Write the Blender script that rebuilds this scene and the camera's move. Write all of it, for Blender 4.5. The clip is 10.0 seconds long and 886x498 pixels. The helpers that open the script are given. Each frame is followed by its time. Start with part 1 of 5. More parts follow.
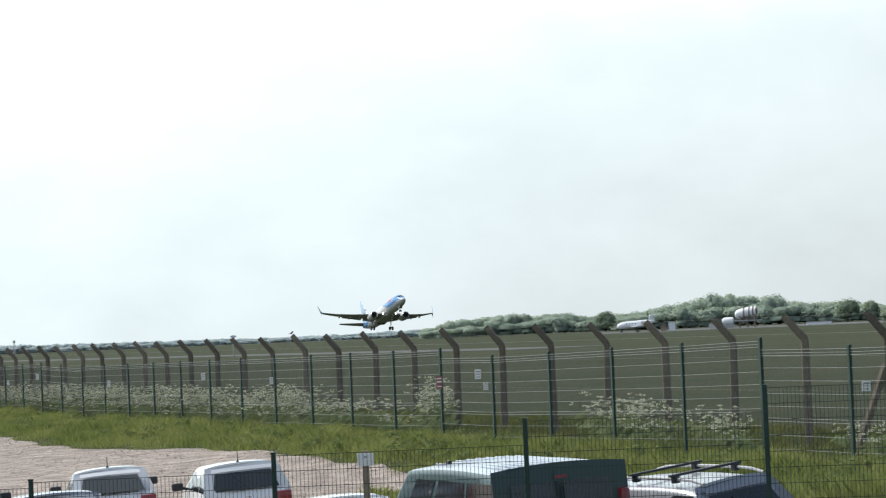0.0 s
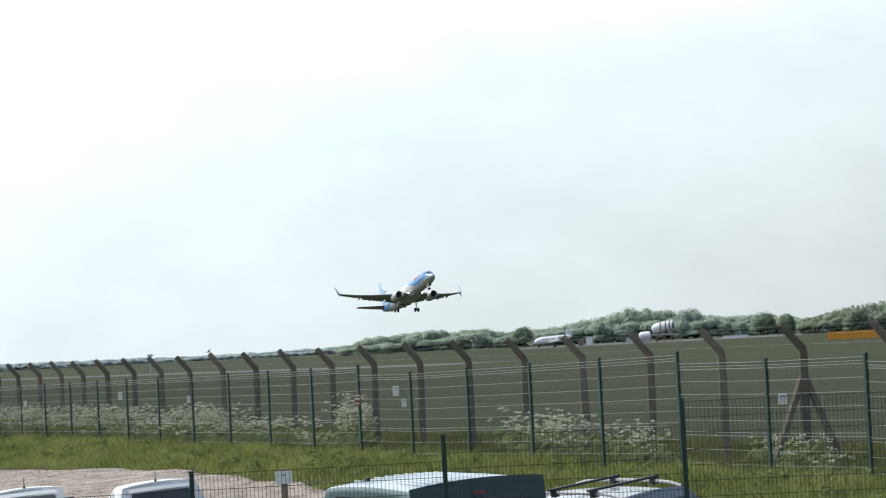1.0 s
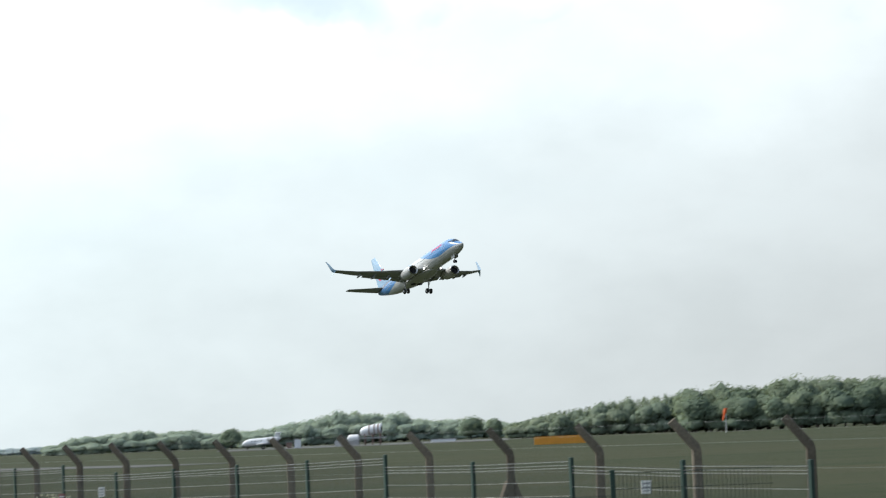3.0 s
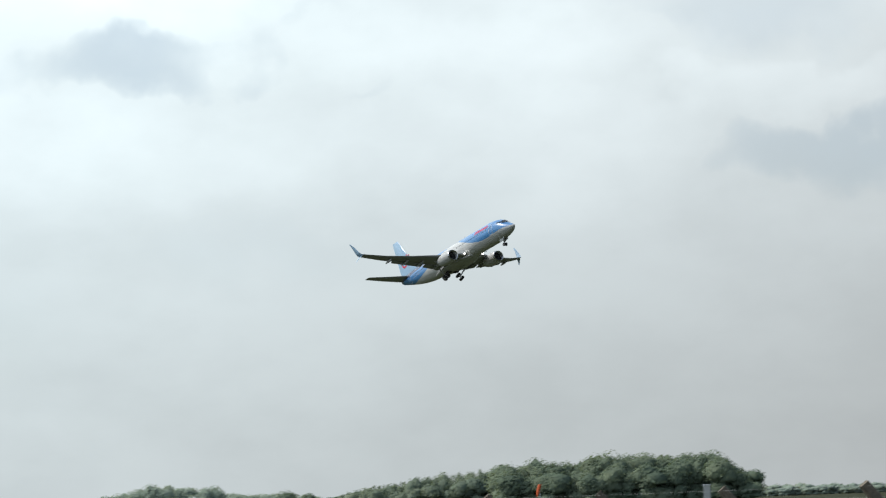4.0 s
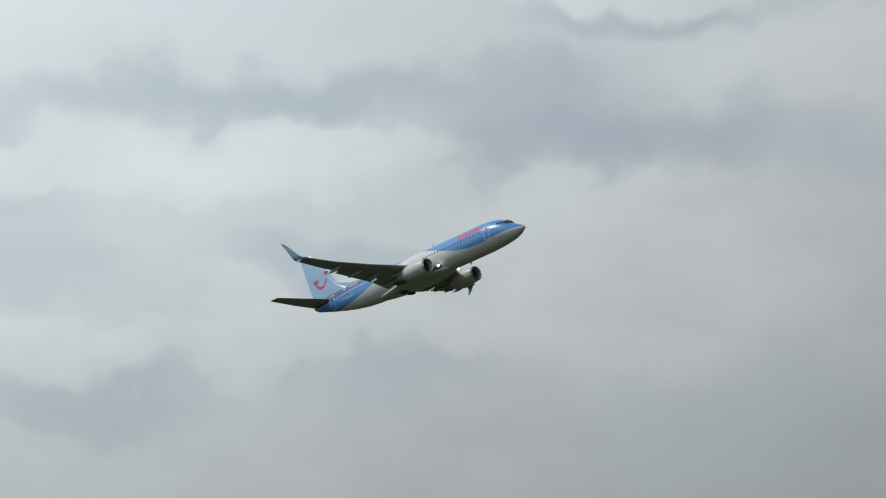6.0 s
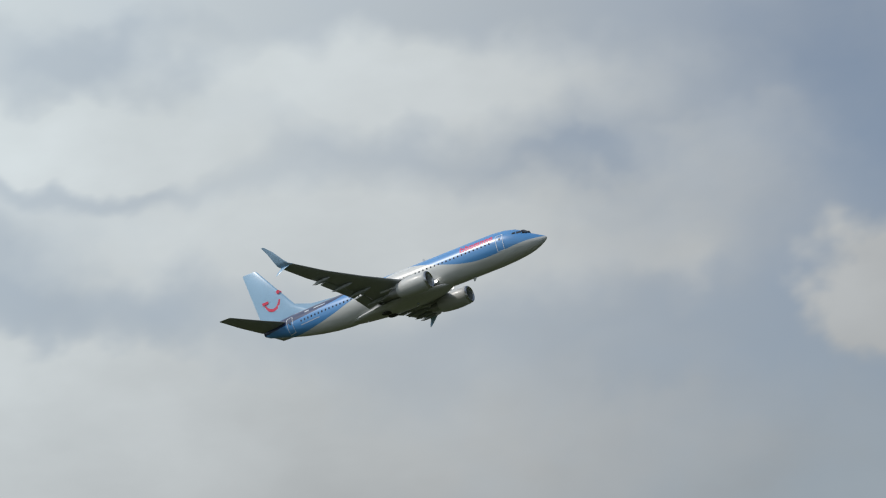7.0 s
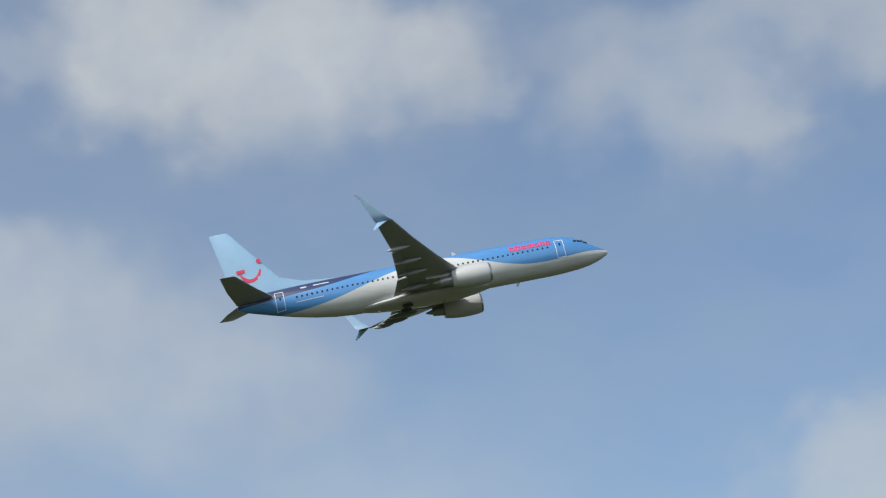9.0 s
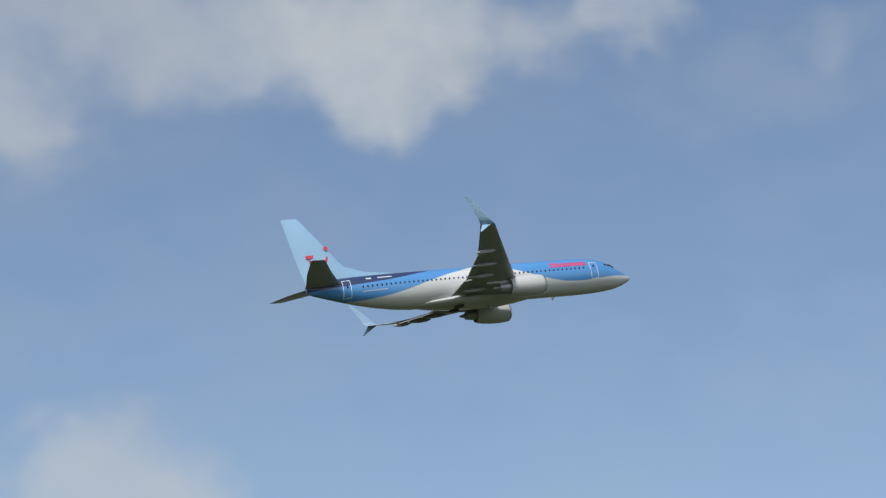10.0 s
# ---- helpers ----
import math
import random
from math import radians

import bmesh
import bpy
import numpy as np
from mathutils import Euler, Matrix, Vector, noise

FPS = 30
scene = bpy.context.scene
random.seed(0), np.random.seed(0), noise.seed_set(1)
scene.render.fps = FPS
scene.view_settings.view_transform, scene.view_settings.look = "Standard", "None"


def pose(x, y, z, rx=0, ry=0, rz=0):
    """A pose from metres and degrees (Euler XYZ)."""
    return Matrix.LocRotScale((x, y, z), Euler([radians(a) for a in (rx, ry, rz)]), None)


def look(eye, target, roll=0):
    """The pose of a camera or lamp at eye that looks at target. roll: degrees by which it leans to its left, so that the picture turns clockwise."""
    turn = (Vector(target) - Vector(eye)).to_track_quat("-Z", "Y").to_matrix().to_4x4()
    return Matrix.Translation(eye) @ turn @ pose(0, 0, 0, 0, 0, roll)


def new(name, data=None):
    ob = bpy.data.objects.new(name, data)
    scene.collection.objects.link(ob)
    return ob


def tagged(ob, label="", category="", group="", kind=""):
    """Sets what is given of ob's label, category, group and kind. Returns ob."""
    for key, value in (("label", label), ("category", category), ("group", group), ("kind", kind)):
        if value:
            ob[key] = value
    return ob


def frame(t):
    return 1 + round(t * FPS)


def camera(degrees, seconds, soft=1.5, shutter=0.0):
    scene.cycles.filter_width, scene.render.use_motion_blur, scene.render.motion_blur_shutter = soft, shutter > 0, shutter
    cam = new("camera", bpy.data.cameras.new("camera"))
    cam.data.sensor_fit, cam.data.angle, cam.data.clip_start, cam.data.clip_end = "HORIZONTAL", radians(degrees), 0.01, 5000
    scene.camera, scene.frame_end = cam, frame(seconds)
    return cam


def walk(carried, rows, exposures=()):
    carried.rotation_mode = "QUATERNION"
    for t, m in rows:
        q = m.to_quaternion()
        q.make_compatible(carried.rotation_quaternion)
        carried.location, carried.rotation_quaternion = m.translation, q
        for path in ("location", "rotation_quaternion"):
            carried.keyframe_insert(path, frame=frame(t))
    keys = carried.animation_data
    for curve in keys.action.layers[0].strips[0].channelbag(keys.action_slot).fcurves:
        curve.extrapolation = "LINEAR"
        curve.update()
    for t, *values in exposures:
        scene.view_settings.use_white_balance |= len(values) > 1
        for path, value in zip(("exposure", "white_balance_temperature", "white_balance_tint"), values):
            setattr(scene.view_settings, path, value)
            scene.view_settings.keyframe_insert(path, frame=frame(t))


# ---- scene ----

# ---------------------------------------------------------------- camera
EYE = (0.0, 0.0, 3.8)
cam = camera(18.74, 10.0, soft=1.15, shutter=0.3)

# seconds, turn to the right, pitch up, lean
VIEW = [
    (0, 0.00, 1.72, 2.43), (0.3, 0.52, 1.77, 2.59), (0.5, 0.87, 1.83, 2.69), (0.7, 1.24, 1.88, 2.81), (1, 1.79, 1.99, 2.96),
    (1.3, 2.31, 2.07, 2.96), (1.5, 2.60, 2.12, 2.92), (1.7, 3.05, 2.17, 2.88), (2, 4.14, 2.26, 2.80), (2.3, 5.35, 2.37, 2.73),
    (2.5, 6.15, 2.64, 2.67), (2.8, 7.24, 3.41, 2.50), (3, 8.06, 3.88, 2.39), (3.2, 8.91, 4.29, 2.33), (4.3, 13.61, 5.83, 2.01),
    (4.5, 14.89, 6.28, 1.91), (4.8, 16.91, 6.87, 1.71), (5, 18.40, 7.34, 1.60), (5.2, 20.07, 7.94, 1.57), (5.5, 22.85, 8.81, 1.60),
    (5.7, 24.74, 9.37, 1.63), (6.8, 37.81, 13.08, 2.11), (7, 40.34, 13.67, 2.22), (7.2, 43.51, 14.34, 2.34), (7.5, 48.04, 15.15, 2.50),
    (7.8, 52.75, 15.87, 2.59), (8, 56.06, 16.44, 2.59), (8.2, 59.10, 17.01, 2.53), (8.5, 64.57, 17.63, 2.33), (8.7, 68.66, 17.81, 2.09),
    (9, 74.21, 18.14, 1.67), (9.2, 77.53, 18.26, 1.40), (9.5, 82.50, 18.22, 1.02), (9.7, 85.84, 18.09, 0.80), (10, 90.90, 18.14, 0.48),
]


def view(turn, pitch, lean):
    return pose(*EYE, 0, 0, -turn) @ pose(0, 0, 0, 90 + pitch) @ pose(0, 0, 0, 0, 0, -lean)


walk(cam, [(t, view(a, b, c)) for t, a, b, c in VIEW],
     exposures=[(0, 0.10), (2.5, 0.10), (3.2, 0.05), (4.3, -0.38), (5.5, -0.65), (7, -0.48), (7.5, -0.36), (8, -0.12), (9, 0.0), (10, -0.03)])

# ---------------------------------------------------------------- world and sun
SUN_AZ, SUN_EL = -68.0, 46.0     # degrees clockwise from +y, and above the horizon


def heading(az, el=0.0):
    a, e = radians(az), radians(el)
    return Vector((math.sin(a) * math.cos(e), math.cos(a) * math.cos(e), math.sin(e)))


class Nodes:
    """A short hand for node trees."""

    def __init__(self, tree):
        self.tree = tree

    def add(self, kind, **inputs):
        n = self.tree.nodes.new(kind)
        for key, value in inputs.items():
            self.put(n, key, value)
        return n

    def put(self, n, key, value):
        slot = n.inputs[int(key[1:])] if key[0] == "i" and key[1:].isdigit() else n.inputs[key.replace("_", " ")]
        if isinstance(value, bpy.types.NodeSocket):
            self.tree.links.new(value, slot)
        else:
            slot.default_value = value

    def math(self, op, a, b=0.0, clamp=False):
        n = self.add("ShaderNodeMath", i0=a, i1=b)
        n.operation, n.use_clamp = op, clamp
        return n.outputs[0]

    def vec(self, op, a, b=(0, 0, 0)):
        n = self.add("ShaderNodeVectorMath", i0=a, i1=b)
        n.operation = op
        return n.outputs["Value"] if op in ("DOT_PRODUCT", "LENGTH", "DISTANCE") else n.outputs[0]

    def scale(self, a, by):
        return self.vec("MULTIPLY", a, by)

    def mix(self, fac, a, b):
        n = self.add("ShaderNodeMix")
        n.data_type = "RGBA"
        self.put(n, "i0", fac), self.put(n, "i6", a), self.put(n, "i7", b)
        return n.outputs[2]

    def range(self, value, a, b, c=0.0, d=1.0, smooth=False):
        n = self.add("ShaderNodeMapRange", i0=value, i1=a, i2=b, i3=c, i4=d)
        n.interpolation_type = "SMOOTHSTEP" if smooth else "LINEAR"
        return n.outputs[0]

    def noise(self, vector, scale, detail=4.0, rough=0.55, distortion=0.0):
        return self.add("ShaderNodeTexNoise", Vector=vector, Scale=scale, Detail=detail, Roughness=rough, Distortion=distortion).outputs[0]

    def ramp(self, fac, stops, kind="LINEAR"):
        n = self.add("ShaderNodeValToRGB", i0=fac)
        ramp = n.color_ramp
        ramp.interpolation = kind
        while len(ramp.elements) < len(stops):
            ramp.elements.new(0.5)
        for e, (at, c) in zip(ramp.elements, stops):
            e.position = at
            e.color = (*c, 1) if isinstance(c, tuple) else (c, c, c, 1)
        return n.outputs[0]


# clouds: azimuth, elevation, half width, reach above and below (degrees), weight, firmness of the rim
BANKS = [
    (6.8, 7.6, 6.3, 1.09, 1.09, 0.50, 0.00), (14.7, 7.5, 3.0, 1.69, 1.21, 0.45, 0.00), (6.5, 11.0, 3.2, 0.84, 0.72, 0.60, 0.10),
    (11.8, 9.9, 5.1, 0.60, 1.09, 0.55, 0.10), (19.8, 8.5, 3.2, 0.42, 0.36, 0.60, 0.30), (23.4, 8.9, 1.6, 1.33, 1.09, 0.70, 0.20),
    (14.9, 7.6, 3.7, 0.72, 0.72, 0.35, 0.00), (7.3, 7.4, 3.0, 0.72, 0.60, 0.40, 0.00), (24.7, 8.9, 2.8, 0.66, 0.72, 0.60, 0.10),
    (14.7, 13.4, 2.1, 0.60, 0.48, 0.70, 0.30), (24.1, 12.2, 4.1, 0.72, 0.60, 0.75, 0.27), (17.5, 12.2, 2.5, 0.72, 0.48, 0.60, 0.18),
    (14.1, 9.7, 3.1, 0.72, 0.72, 0.55, 0.06), (28.5, 8.7, 4.0, 0.60, 0.72, 0.55, 0.18), (18.8, 8.2, 3.7, 0.60, 0.48, 0.50, 0.12),
    (25.4, 5.4, 3.6, 0.96, 0.96, 0.35, 0.00), (15.7, 6.4, 3.0, 0.72, 0.72, 0.35, 0.00), (31.4, 10.4, 1.8, 1.09, 0.72, 0.55, 0.12),
    (40.1, 17.4, 5.8, 0.84, 1.33, 0.40, 0.06), (32.7, 16.1, 4.0, 0.72, 0.84, 0.40, 0.12), (40.6, 14.2, 8.0, 0.96, 1.81, 0.40, 0.06),
    (46.6, 15.5, 2.5, 0.60, 0.60, 0.30, 0.06), (31.9, 10.3, 4.9, 1.33, 2.41, 0.40, 0.18), (41.6, 9.8, 11.0, 1.33, 3.02, 0.29, 0.00),
    (45.5, 13.3, 1.0, 0.60, 0.60, 0.36, 0.06), (47.3, 20.6, 2.8, 1.69, 1.33, 0.50, 0.10), (51.5, 12.5, 2.8, 1.51, 1.81, 0.72, 0.85),
    (54.1, 13.1, 0.7, 0.31, 0.72, 0.50, 0.60), (49.8, 12.2, 1.4, 1.09, 1.45, 0.50, 0.60), (57.2, 19.4, 2.6, 0.48, 0.48, 0.16, 0.00),
    (58.9, 17.9, 0.9, 0.60, 0.60, 0.18, 0.00), (63.8, 17.1, 3.4, 1.33, 1.33, 0.46, 0.10), (47.3, 15.2, 2.5, 1.57, 1.57, 0.22, 0.00),
    (57.2, 11.3, 6.8, 0.84, 0.84, 0.20, 0.00), (70.5, 21.9, 4.4, 1.57, 1.57, 0.50, 0.10), (68.0, 22.1, 1.7, 0.96, 0.84, 0.50, 0.30),
    (64.5, 22.3, 1.2, 0.60, 0.60, 0.25, 0.00), (63.5, 17.7, 2.9, 0.96, 1.33, 0.30, 0.00), (69.6, 15.7, 3.1, 1.33, 1.57, 0.38, 0.10),
    (56.6, 19.3, 2.8, 0.60, 0.60, 0.16, 0.00), (72.6, 13.0, 4.1, 1.57, 1.57, 0.25, 0.00), (56.6, 12.9, 2.5, 0.48, 0.72, 0.25, 0.00),
    (59.9, 16.2, 3.3, 1.69, 1.33, 0.14, 0.00), (68.2, 22.2, 2.9, 1.57, 1.69, 0.62, 0.30), (72.0, 22.8, 2.9, 1.09, 1.33, 0.66, 0.35),
    (74.7, 21.8, 1.2, 0.96, 0.96, 0.42, 0.15), (79.5, 21.3, 3.0, 1.45, 1.33, 0.45, 0.25), (83.4, 22.7, 2.6, 0.84, 0.72, 0.40, 0.10),
    (66.2, 16.3, 4.1, 2.05, 2.77, 0.40, 0.20), (69.3, 15.8, 1.1, 0.72, 0.72, 0.35, 0.10), (83.1, 13.5, 1.9, 0.96, 1.45, 0.30, 0.20),
    (73.2, 22.3, 2.2, 1.33, 1.33, 0.45, 0.20), (80.8, 20.4, 1.9, 0.96, 1.09, 0.30, 0.00), (82.5, 22.9, 7.3, 0.84, 0.84, 0.40, 0.10),
    (89.8, 22.4, 3.4, 1.33, 1.21, 0.68, 0.35), (83.8, 13.2, 2.8, 1.09, 2.41, 0.50, 0.45), (89.1, 22.2, 3.1, 1.33, 1.33, 0.66, 0.35),
    (85.2, 22.4, 3.1, 1.21, 1.21, 0.48, 0.20), (94.7, 22.9, 1.7, 0.84, 0.84, 0.50, 0.30), (99.6, 22.5, 1.2, 0.60, 0.60, 0.22, 0.00),
    (81.2, 20.7, 1.2, 0.96, 0.72, 0.50, 0.30), (98.2, 21.4, 2.6, 0.72, 0.72, 0.10, 0.00),
]
# thinner places in the cloud sheet, likewise
GAPS = [
    (5.4, 9.2, 3.2, 0.72, 0.72, 0.60, 0.20), (18.0, 7.2, 1.9, 0.96, 0.96, 0.60, 0.10), (0.7, 3.6, 3.6, 1.45, 1.45, 0.40, 0.00),
    (7.9, 5.4, 4.8, 0.96, 0.96, 0.25, 0.00), (6.2, 9.5, 3.2, 0.90, 0.72, 1.00, 0.30), (9.1, 10.2, 1.0, 0.60, 0.60, 0.70, 0.20),
    (10.5, 8.9, 1.3, 0.54, 0.54, 0.60, 0.20), (20.3, 7.3, 2.8, 0.90, 0.96, 0.75, 0.25), (18.9, 9.9, 2.2, 1.09, 0.72, 0.45, 0.10),
    (12.2, 8.1, 1.5, 0.72, 0.72, 0.35, 0.00), (7.9, 8.2, 1.8, 0.36, 0.36, 0.35, 0.00), (17.6, 13.1, 1.6, 0.60, 0.48, 0.68, 0.30),
    (23.8, 13.7, 8.7, 0.84, 0.60, 0.68, 0.20), (30.3, 12.4, 2.8, 1.33, 0.96, 0.75, 0.30), (18.0, 11.2, 2.5, 0.84, 0.60, 0.45, 0.20),
    (25.5, 10.0, 3.2, 0.72, 0.48, 0.45, 0.20), (26.5, 7.9, 2.2, 1.09, 1.09, 0.49, 0.20), (19.8, 7.1, 2.7, 0.72, 0.72, 0.41, 0.20),
    (14.6, 12.7, 2.0, 0.48, 0.72, 0.30, 0.10), (32.5, 17.8, 2.9, 0.96, 0.72, 0.52, 0.20), (48.9, 16.6, 2.8, 2.65, 2.65, 0.45, 0.20),
    (43.6, 15.5, 2.8, 0.42, 0.42, 0.41, 0.20), (32.5, 14.9, 3.2, 0.42, 0.36, 0.38, 0.20), (33.1, 12.3, 3.3, 0.84, 0.84, 0.45, 0.20),
    (44.5, 10.7, 1.5, 0.60, 0.60, 0.22, 0.00),
]


def build_world():
    world = bpy.data.worlds.new("sky")
    scene.world = world
    world.use_nodes = True
    tree = world.node_tree
    tree.nodes.clear()
    n = Nodes(tree)
    sky = n.add("ShaderNodeTexSky")
    sky.sky_type, sky.sun_disc = "NISHITA", False
    sky.sun_elevation, sky.sun_rotation = radians(SUN_EL), radians(SUN_AZ)
    sky.air_density, sky.dust_density, sky.ozone_density = 1.0, 0.8, 2.2
    way = n.add("ShaderNodeTexCoord").outputs["Generated"]
    axes = n.add("ShaderNodeSeparateXYZ", Vector=way)
    up = axes.outputs[2]
    azimuth = n.math("MULTIPLY", n.math("ARCTAN2", axes.outputs[0], axes.outputs[1]), 57.2958)
    height = n.math("MULTIPLY", n.math("ARCSINE", up), 57.2958)
    # curling rims: the place in the sky is shifted by billows of several sizes
    billow = n.add("ShaderNodeTexNoise", Vector=way, Scale=26.0, Detail=4.0, Roughness=0.5).outputs[1]
    shift = n.add("ShaderNodeSeparateXYZ", Vector=n.vec("SUBTRACT", billow, (0.5, 0.5, 0.5)))
    azimuth_ = n.math("ADD", azimuth, n.math("MULTIPLY", shift.outputs[0], 4.4))
    height_ = n.math("ADD", height, n.math("MULTIPLY", shift.outputs[1], 3.0))

    spot = n.add("ShaderNodeCombineXYZ", X=azimuth_, Y=height_, Z=0.0).outputs[0]

    def field(rows):
        """Soft ovals, the faint ones first, each blended over those before it."""
        total = 0.0
        for az, el, w, rise, fall, k, firm in sorted(rows, key=lambda row: row[5]):
            oval = n.add("ShaderNodeTexGradient", Vector=spot)
            oval.gradient_type = "SPHERICAL"
            a, b = 1 / (w * 1.42), 2 / ((rise + fall) * 1.5)
            oval.texture_mapping.scale = (a, b, 1)
            oval.texture_mapping.translation = (-az * a, -(el + (rise - fall) / 2) * b, 0)
            total = n.range(oval.outputs[1], 0.12 * firm, 0.95 - 0.62 * firm, total, k * 0.9, True)
        return total

    bank, gap = field(BANKS), field(GAPS)
    soft = n.noise(n.scale(way, (1.0, 1.0, 1.8)), 14.0, 5.0, 0.55)
    puff = n.noise(way, 42.0, 6.0, 0.6)
    # the sheet of cloud is closed ahead and opens to the right
    stops = [(-180, .35), (-95, .6), (-45, 1.0), (20, 1.0), (31, .88), (40, .72), (49, .47), (58, .26), (74, .11), (96, .07), (130, .3), (180, .35)]
    sheet = n.ramp(n.range(azimuth, -180, 180), [((a + 180) / 360, v) for a, v in stops])
    body = n.math("MULTIPLY", bank, n.range(puff, 0.30, 0.70, 0.84, 1.16))
    sheet = n.math("MULTIPLY", sheet, n.range(up, 0.42, 0.8, 1.0, 0.35, True))
    amount = n.math("ADD", sheet, body)
    amount = n.math("SUBTRACT", amount, n.math("MULTIPLY", gap, 0.46))
    amount = n.math("ADD", amount, n.range(soft, 0.3, 0.7, -0.07, 0.07))
    haze = n.math("MULTIPLY", n.range(up, 0.25, 0.03, 0.0, 0.96, True), n.range(azimuth, 100, 40, 0.45, 1.0, True))
    veil = n.math("MULTIPLY", n.range(up, 0.27, 0.15, 0.0, 0.62, True), n.range(azimuth, 68, 50, 0.0, 1.0, True))
    haze = n.math("MAXIMUM", haze, veil)
    cloud = n.math("MINIMUM", n.math("MAXIMUM", n.math("MAXIMUM", amount, haze), 0.05), 0.97)
    # cloud light: brightest round the sun, greyer low down and in the thick parts
    glow = n.vec("DOT_PRODUCT", way, tuple(heading(SUN_AZ, SUN_EL)))
    lit = n.range(glow, -0.18, 0.62, 4.75, 14.2)
    thick = n.range(soft, 0.34, 0.68, 1.04, 0.93)
    thick = n.math("MULTIPLY", thick, n.range(up, 0.0, 0.24, 0.76, 1.10, True))
    thick = n.math("MULTIPLY", thick, n.range(bank, 0.0, 0.7, 0.98, 1.07))
    thick = n.math("MULTIPLY", thick, n.range(gap, 0.0, 1.0, 1.0, 0.98))
    white = n.add("ShaderNodeCombineXYZ", X=n.range(glow, -0.15, 0.3, 0.955, 0.88), Y=0.995, Z=n.range(glow, -0.15, 0.3, 1.01, 1.03)).outputs[0]
    k = n.math("MULTIPLY", lit, thick)
    tone = n.vec("MULTIPLY", white, n.add("ShaderNodeCombineXYZ", X=k, Y=k, Z=k).outputs[0])
    colour = n.mix(cloud, sky.outputs[0], tone)
    world.cycles.sampling_method, world.cycles.sample_map_resolution = "MANUAL", 512
    back = n.add("ShaderNodeBackground", Color=colour, Strength=0.113)
    n.add("ShaderNodeOutputWorld", Surface=back.outputs[0])


build_world()
lamp = bpy.data.lights.new("sun", "SUN")
lamp.energy, lamp.angle, lamp.color = 3.2, radians(0.6), (1.0, 0.95, 0.88)
sun = new("sun", lamp)
sun.matrix_basis = look(heading(SUN_AZ, SUN_EL) * 100, (0, 0, 0))


# ---------------------------------------------------------------- materials
def material(name, colour, rough=0.6, metal=0.0, coat=0.0, grain=0.0, size=4.0, bump=0.0, emit=None, second=None, spread=(0.35, 0.7), random_=0.0, coords="Object", subsurface=0.0):
    m = bpy.data.materials.new(name)
    m.use_nodes = True
    tree = m.node_tree
    n = Nodes(tree)
    bsdf = tree.nodes["Principled BSDF"]
    at = n.add("ShaderNodeTexCoord").outputs[coords]
    c = (*colour, 1)
    if grain or second:
        coarse = n.noise(at, size, 5.0, 0.6)
        fine = n.noise(at, size * 9.0, 3.0, 0.6)
        if second:
            base = n.mix(n.range(coarse, spread[0], spread[1], 0, 1, True), c, (*second, 1))
        else:
            base = n.mix(0.0, c, c)
        if grain:
            f = n.math("ADD", n.math("MULTIPLY", coarse, 0.5), n.math("MULTIPLY", fine, 0.5))
            f = n.range(f, 0.3, 0.7, 1 - grain, 1 + grain)
            if random_:
                info = n.add("ShaderNodeObjectInfo").outputs["Random"]
                f = n.math("MULTIPLY", f, n.range(info, 0, 1, 1 - random_, 1 + random_))
            base = n.vec("MULTIPLY", base, n.add("ShaderNodeCombineXYZ", X=f, Y=f, Z=f).outputs[0])
        n.put(bsdf, "Base_Color", base)
        if bump:
            b = n.add("ShaderNodeBump", Strength=bump, Distance=0.02, Height=fine)
            n.put(bsdf, "Normal", b.outputs[0])
    else:
        n.put(bsdf, "Base_Color", c)
    n.put(bsdf, "Roughness", rough), n.put(bsdf, "Metallic", metal)
    if coat:
        n.put(bsdf, "Coat_Weight", coat), n.put(bsdf, "Coat_Roughness", 0.08)
    if emit:
        n.put(bsdf, "Emission_Color", (*emit[0], 1)), n.put(bsdf, "Emission_Strength", emit[1])
    return m


def foliage(name, colour, second, size, through_=0.35, skyward=0.0):
    """Leaf: diffuse with light shining through, hue varied from island to island."""
    m = bpy.data.materials.new(name)
    m.use_nodes = True
    tree = m.node_tree
    tree.nodes.clear()
    n = Nodes(tree)
    at = n.add("ShaderNodeTexCoord").outputs["Object"]
    isle = n.add("ShaderNodeNewGeometry").outputs["Random Per Island"]
    f = n.math("ADD", n.math("MULTIPLY", n.noise(at, size, 4.0), 0.84), n.math("MULTIPLY", isle, 0.16))
    c = n.mix(n.range(f, 0.3, 0.75, 0, 1, True), (*colour, 1), (*second, 1))
    # a leaf mass scatters light as if its face leaned to the sky
    facing = n.vec("NORMALIZE", n.vec("ADD", n.add("ShaderNodeNewGeometry").outputs["Normal"], (0.0, 0.0, skyward)))
    a = n.add("ShaderNodeBsdfDiffuse", Color=c, Normal=facing)
    b = n.add("ShaderNodeBsdfTranslucent", Color=n.scale(c, (1.22, 1.2, 0.75)))
    s = n.add("ShaderNodeMixShader", i0=through_, i1=a.outputs[0], i2=b.outputs[0])
    n.add("ShaderNodeOutputMaterial", Surface=s.outputs[0])
    return m


